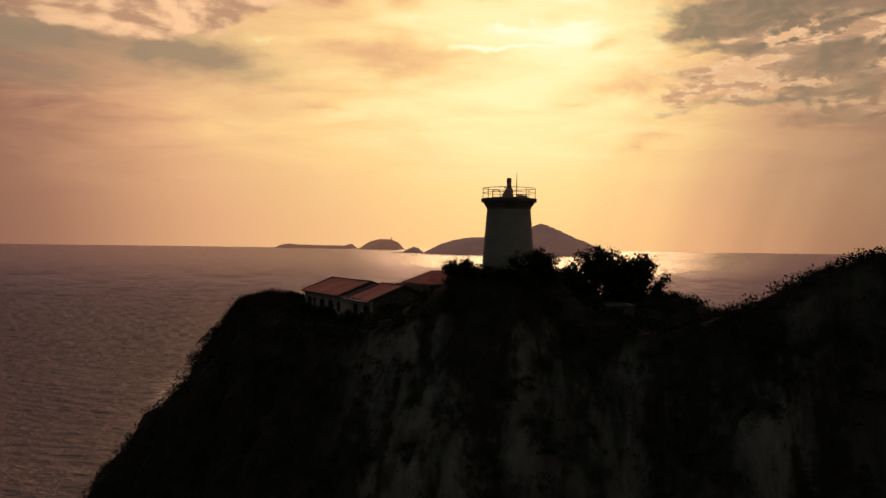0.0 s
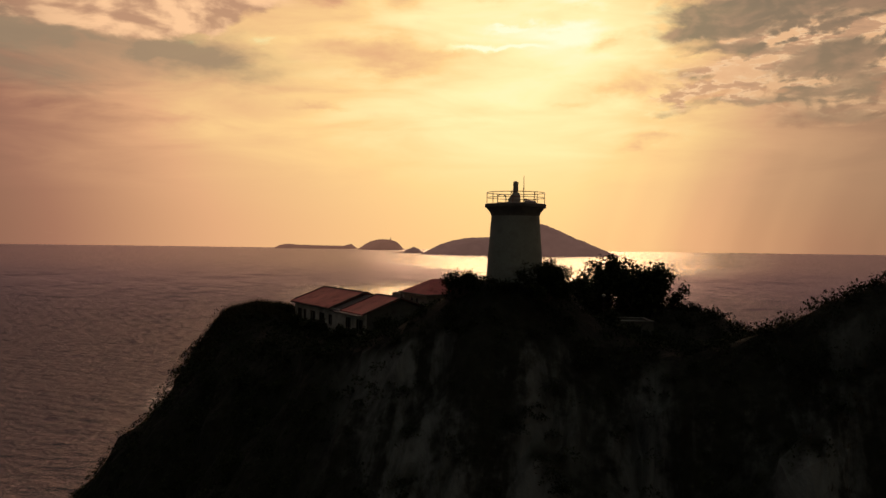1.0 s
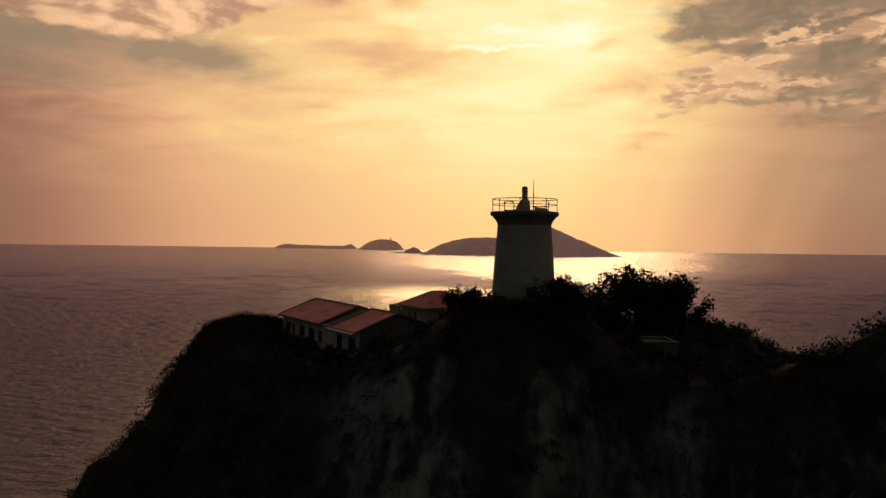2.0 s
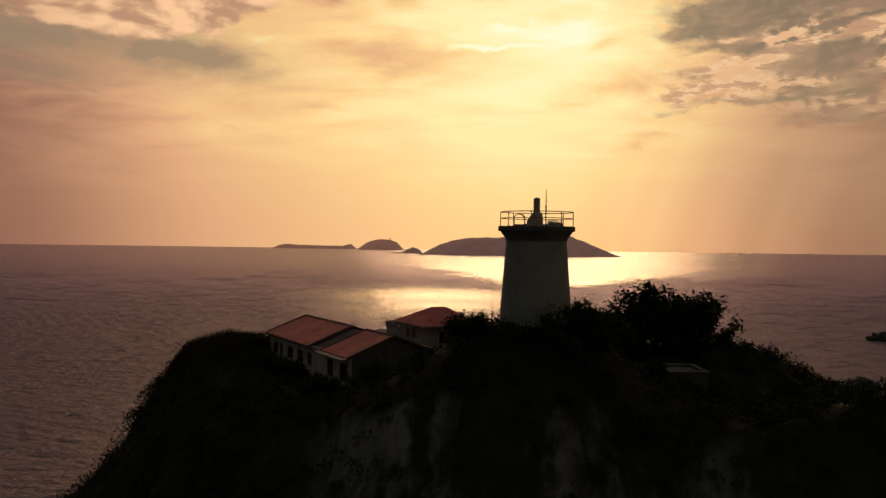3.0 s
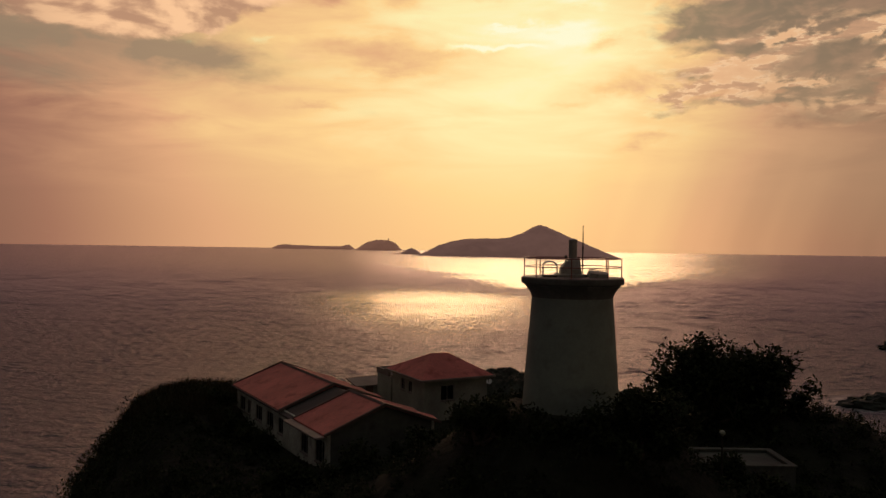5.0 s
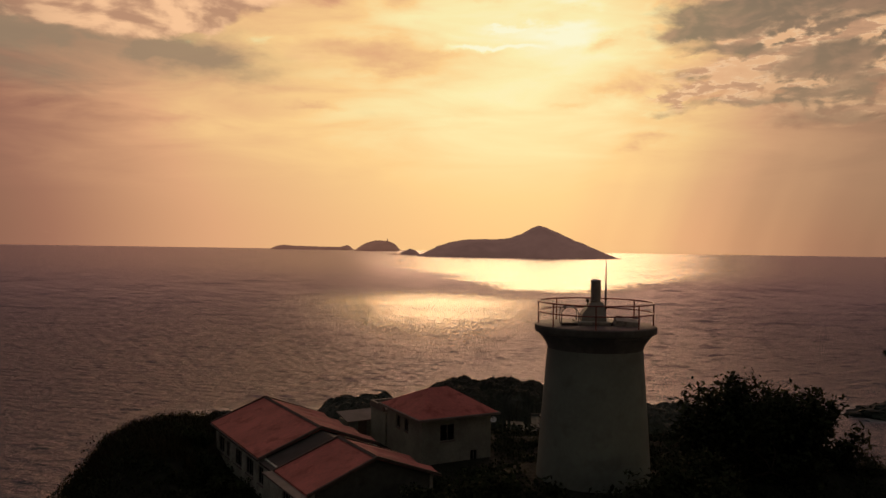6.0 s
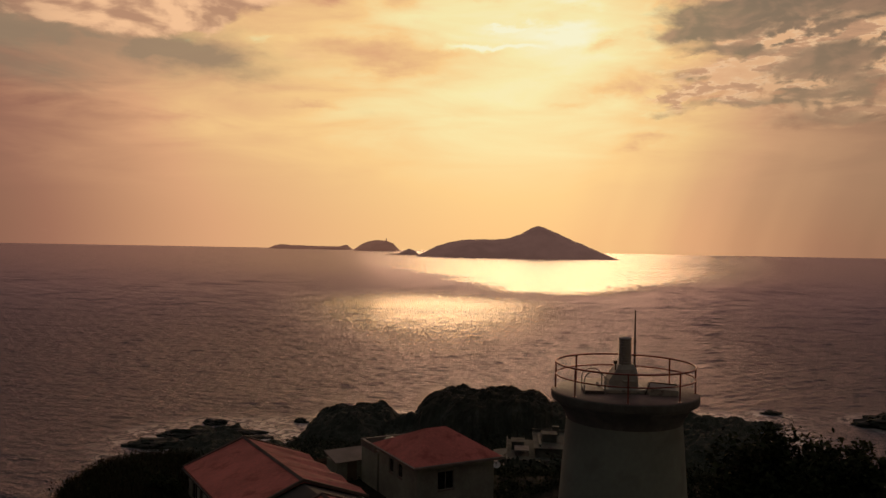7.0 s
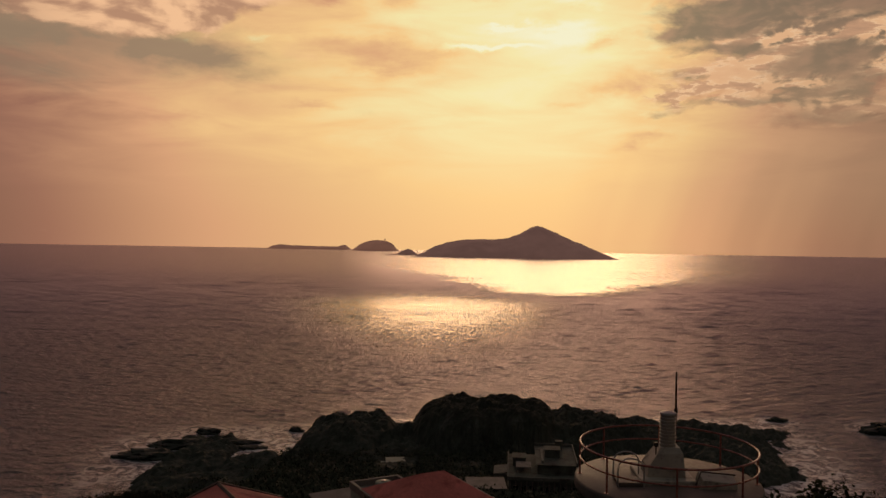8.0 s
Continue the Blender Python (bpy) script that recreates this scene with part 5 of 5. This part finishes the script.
def scrub():
    """Low tangled growth over the headland, too many plants to count."""
    rng = np.random.RandomState(21)
    n = 10500
    x, y = rng.uniform(-62, 52, n), rng.uniform(-30, 70, n)
    h = 0.8
    z = height(x, y)
    slope = np.hypot(height(x + h, y) - z, height(x, y + h) - z) / h
    keep = (z > 8) & ((slope < 1.15) | (x < -16) | (rng.rand(n) < 0.35))
    keep &= np.hypot(x, y) > 3.6
    u, w = math.cos(math.radians(-56.8)), math.sin(math.radians(-56.8))
    lx, ly = (x + 28) * u + (y - 27.6) * w, -(x + 28) * w + (y - 27.6) * u
    keep &= ~((lx > -1) & (lx < 23) & (ly > -0.9) & (ly < 10.5))
    u, w = math.cos(math.radians(30.5)), math.sin(math.radians(30.5))
    lx, ly = (x + 10.1) * u + (y - 25) * w, -(x + 10.1) * w + (y - 25) * u
    keep &= ~((lx > -1.2) & (lx < 8.4) & (ly > -2.5) & (ly < 11.5))
    keep &= ~((x > 8.2) & (x < 13.6) & (y > 3.8) & (y < 7.0))
    x, y, z, slope = x[keep], y[keep], z[keep], slope[keep]
    big = rng.uniform(0.35, 1.0, len(x)) * (0.55 + 0.9 * fbm(x * 0.1, y * 0.1, 3, 1)) * np.where((y > 14) & (x < -8) & (x > -30), 0.75, np.where(x < -30, 1.25, 1.0))
    per = 70
    k = np.repeat(np.arange(len(x)), per)
    a, r = rng.uniform(0, 2 * np.pi, len(k)), np.sqrt(rng.rand(len(k)))
    up = np.sqrt(np.clip(1 - r * r, 0, 1)) * rng.uniform(0.3, 1.05, len(k))
    wide = 1.35 * big[k]
    pts = np.stack([x[k] + np.cos(a) * r * wide, y[k] + np.sin(a) * r * wide, z[k] - 0.25 + up * 1.25 * big[k]], -1)
    v, f = leaf_cloud(pts, 0.29, rng, 0.6)
    me = array_mesh("scrub", v, f, scrub_green)
    tagged(new("scrub", me), "low dense dark coastal scrub covering the headland", "scrub", kind="stuff")


def far_scrub():
    """Thicket on the long back slope."""
    rng = np.random.RandomState(22)
    n = 5200
    x, y = rng.uniform(-95, 75, n), rng.uniform(42, 205, n)
    z = height(x, y)
    keep = (z > 4.0) & ~((x > -3) & (x < 18) & (y > 116) & (y < 150)) & ~((np.abs(x + 25) < 6) & (np.abs(y - 183) < 11))
    x, y, z = x[keep], y[keep], z[keep]
    big = rng.uniform(0.6, 1.5, len(x)) * (0.5 + fbm(x * 0.05, y * 0.05, 3, 4))
    per = 34
    k = np.repeat(np.arange(len(x)), per)
    a, r = rng.uniform(0, 2 * np.pi, len(k)), np.sqrt(rng.rand(len(k)))
    up = np.sqrt(np.clip(1 - r * r, 0, 1)) * rng.uniform(0.3, 1.05, len(k))
    pts = np.stack([x[k] + np.cos(a) * r * 1.8 * big[k], y[k] + np.sin(a) * r * 1.8 * big[k], z[k] - 0.3 + up * 1.4 * big[k]], -1)
    v, f = leaf_cloud(pts, 0.75, rng, 0.6)
    me = array_mesh("thicket", v, f, thicket_green)
    tagged(new("thicket", me), "dark thicket on the slope down to the shore", "scrub", kind="stuff")


def grass():
    """Tufts of long grass along the crest by the long house and on the cliff top."""
    rng = np.random.RandomState(23)
    n = 700
    x, y = rng.uniform(-40, -25, n), rng.uniform(20, 38, n)
    m, b = 500, 160
    x = np.concatenate([x, rng.uniform(20, 50, m), rng.uniform(-20, -11, b)])
    y = np.concatenate([y, rng.uniform(-24, -4, m), rng.uniform(40.5, 45, b)])
    u, w = math.cos(math.radians(-56.8)), math.sin(math.radians(-56.8))
    lx, ly = (x + 28) * u + (y - 27.6) * w, -(x + 28) * w + (y - 27.6) * u
    keep = ~((lx > -0.6) & (lx < 23) & (ly > -0.5) & (ly < 10.2))
    x, y = x[keep], y[keep]
    z = height(x, y)
    per = 20
    k = np.repeat(np.arange(len(x)), per)
    n = len(k)
    a = rng.uniform(0, 2 * np.pi, n)
    tall = rng.uniform(0.6, 1.7, n) * np.where(x[k] > 0, 0.34, 1.0)
    bend = rng.uniform(0.1, 0.6, n) * tall
    p = np.stack([x[k] + rng.normal(0, 0.2, n), y[k] + rng.normal(0, 0.2, n), z[k] - 0.1], -1)
    d = np.stack([np.cos(a), np.sin(a), np.zeros(n)], -1)
    s = np.stack([-np.sin(a), np.cos(a), np.zeros(n)], -1) * 0.022
    mid = p + d * (bend * 0.35)[:, None] + np.array([0, 0, 1]) * (tall * 0.6)[:, None]
    tip = p + d * bend[:, None] + np.array([0, 0, 1]) * tall[:, None]
    v = np.stack([p - s, p + s, mid + s * 0.7, tip, mid - s * 0.7], 1).reshape(-1, 3)
    i = np.arange(n)[:, None] * 5
    f = np.concatenate([i + np.array([[0, 1, 2]]), i + np.array([[0, 2, 4]]), i + np.array([[4, 2, 3]])], 1).reshape(-1, 3)
    tagged(new("grass", array_mesh("grass", v, f, grass_straw)), "long dry grass tufts along the crest", "grass", kind="stuff")


scrub()
far_scrub()
grass()
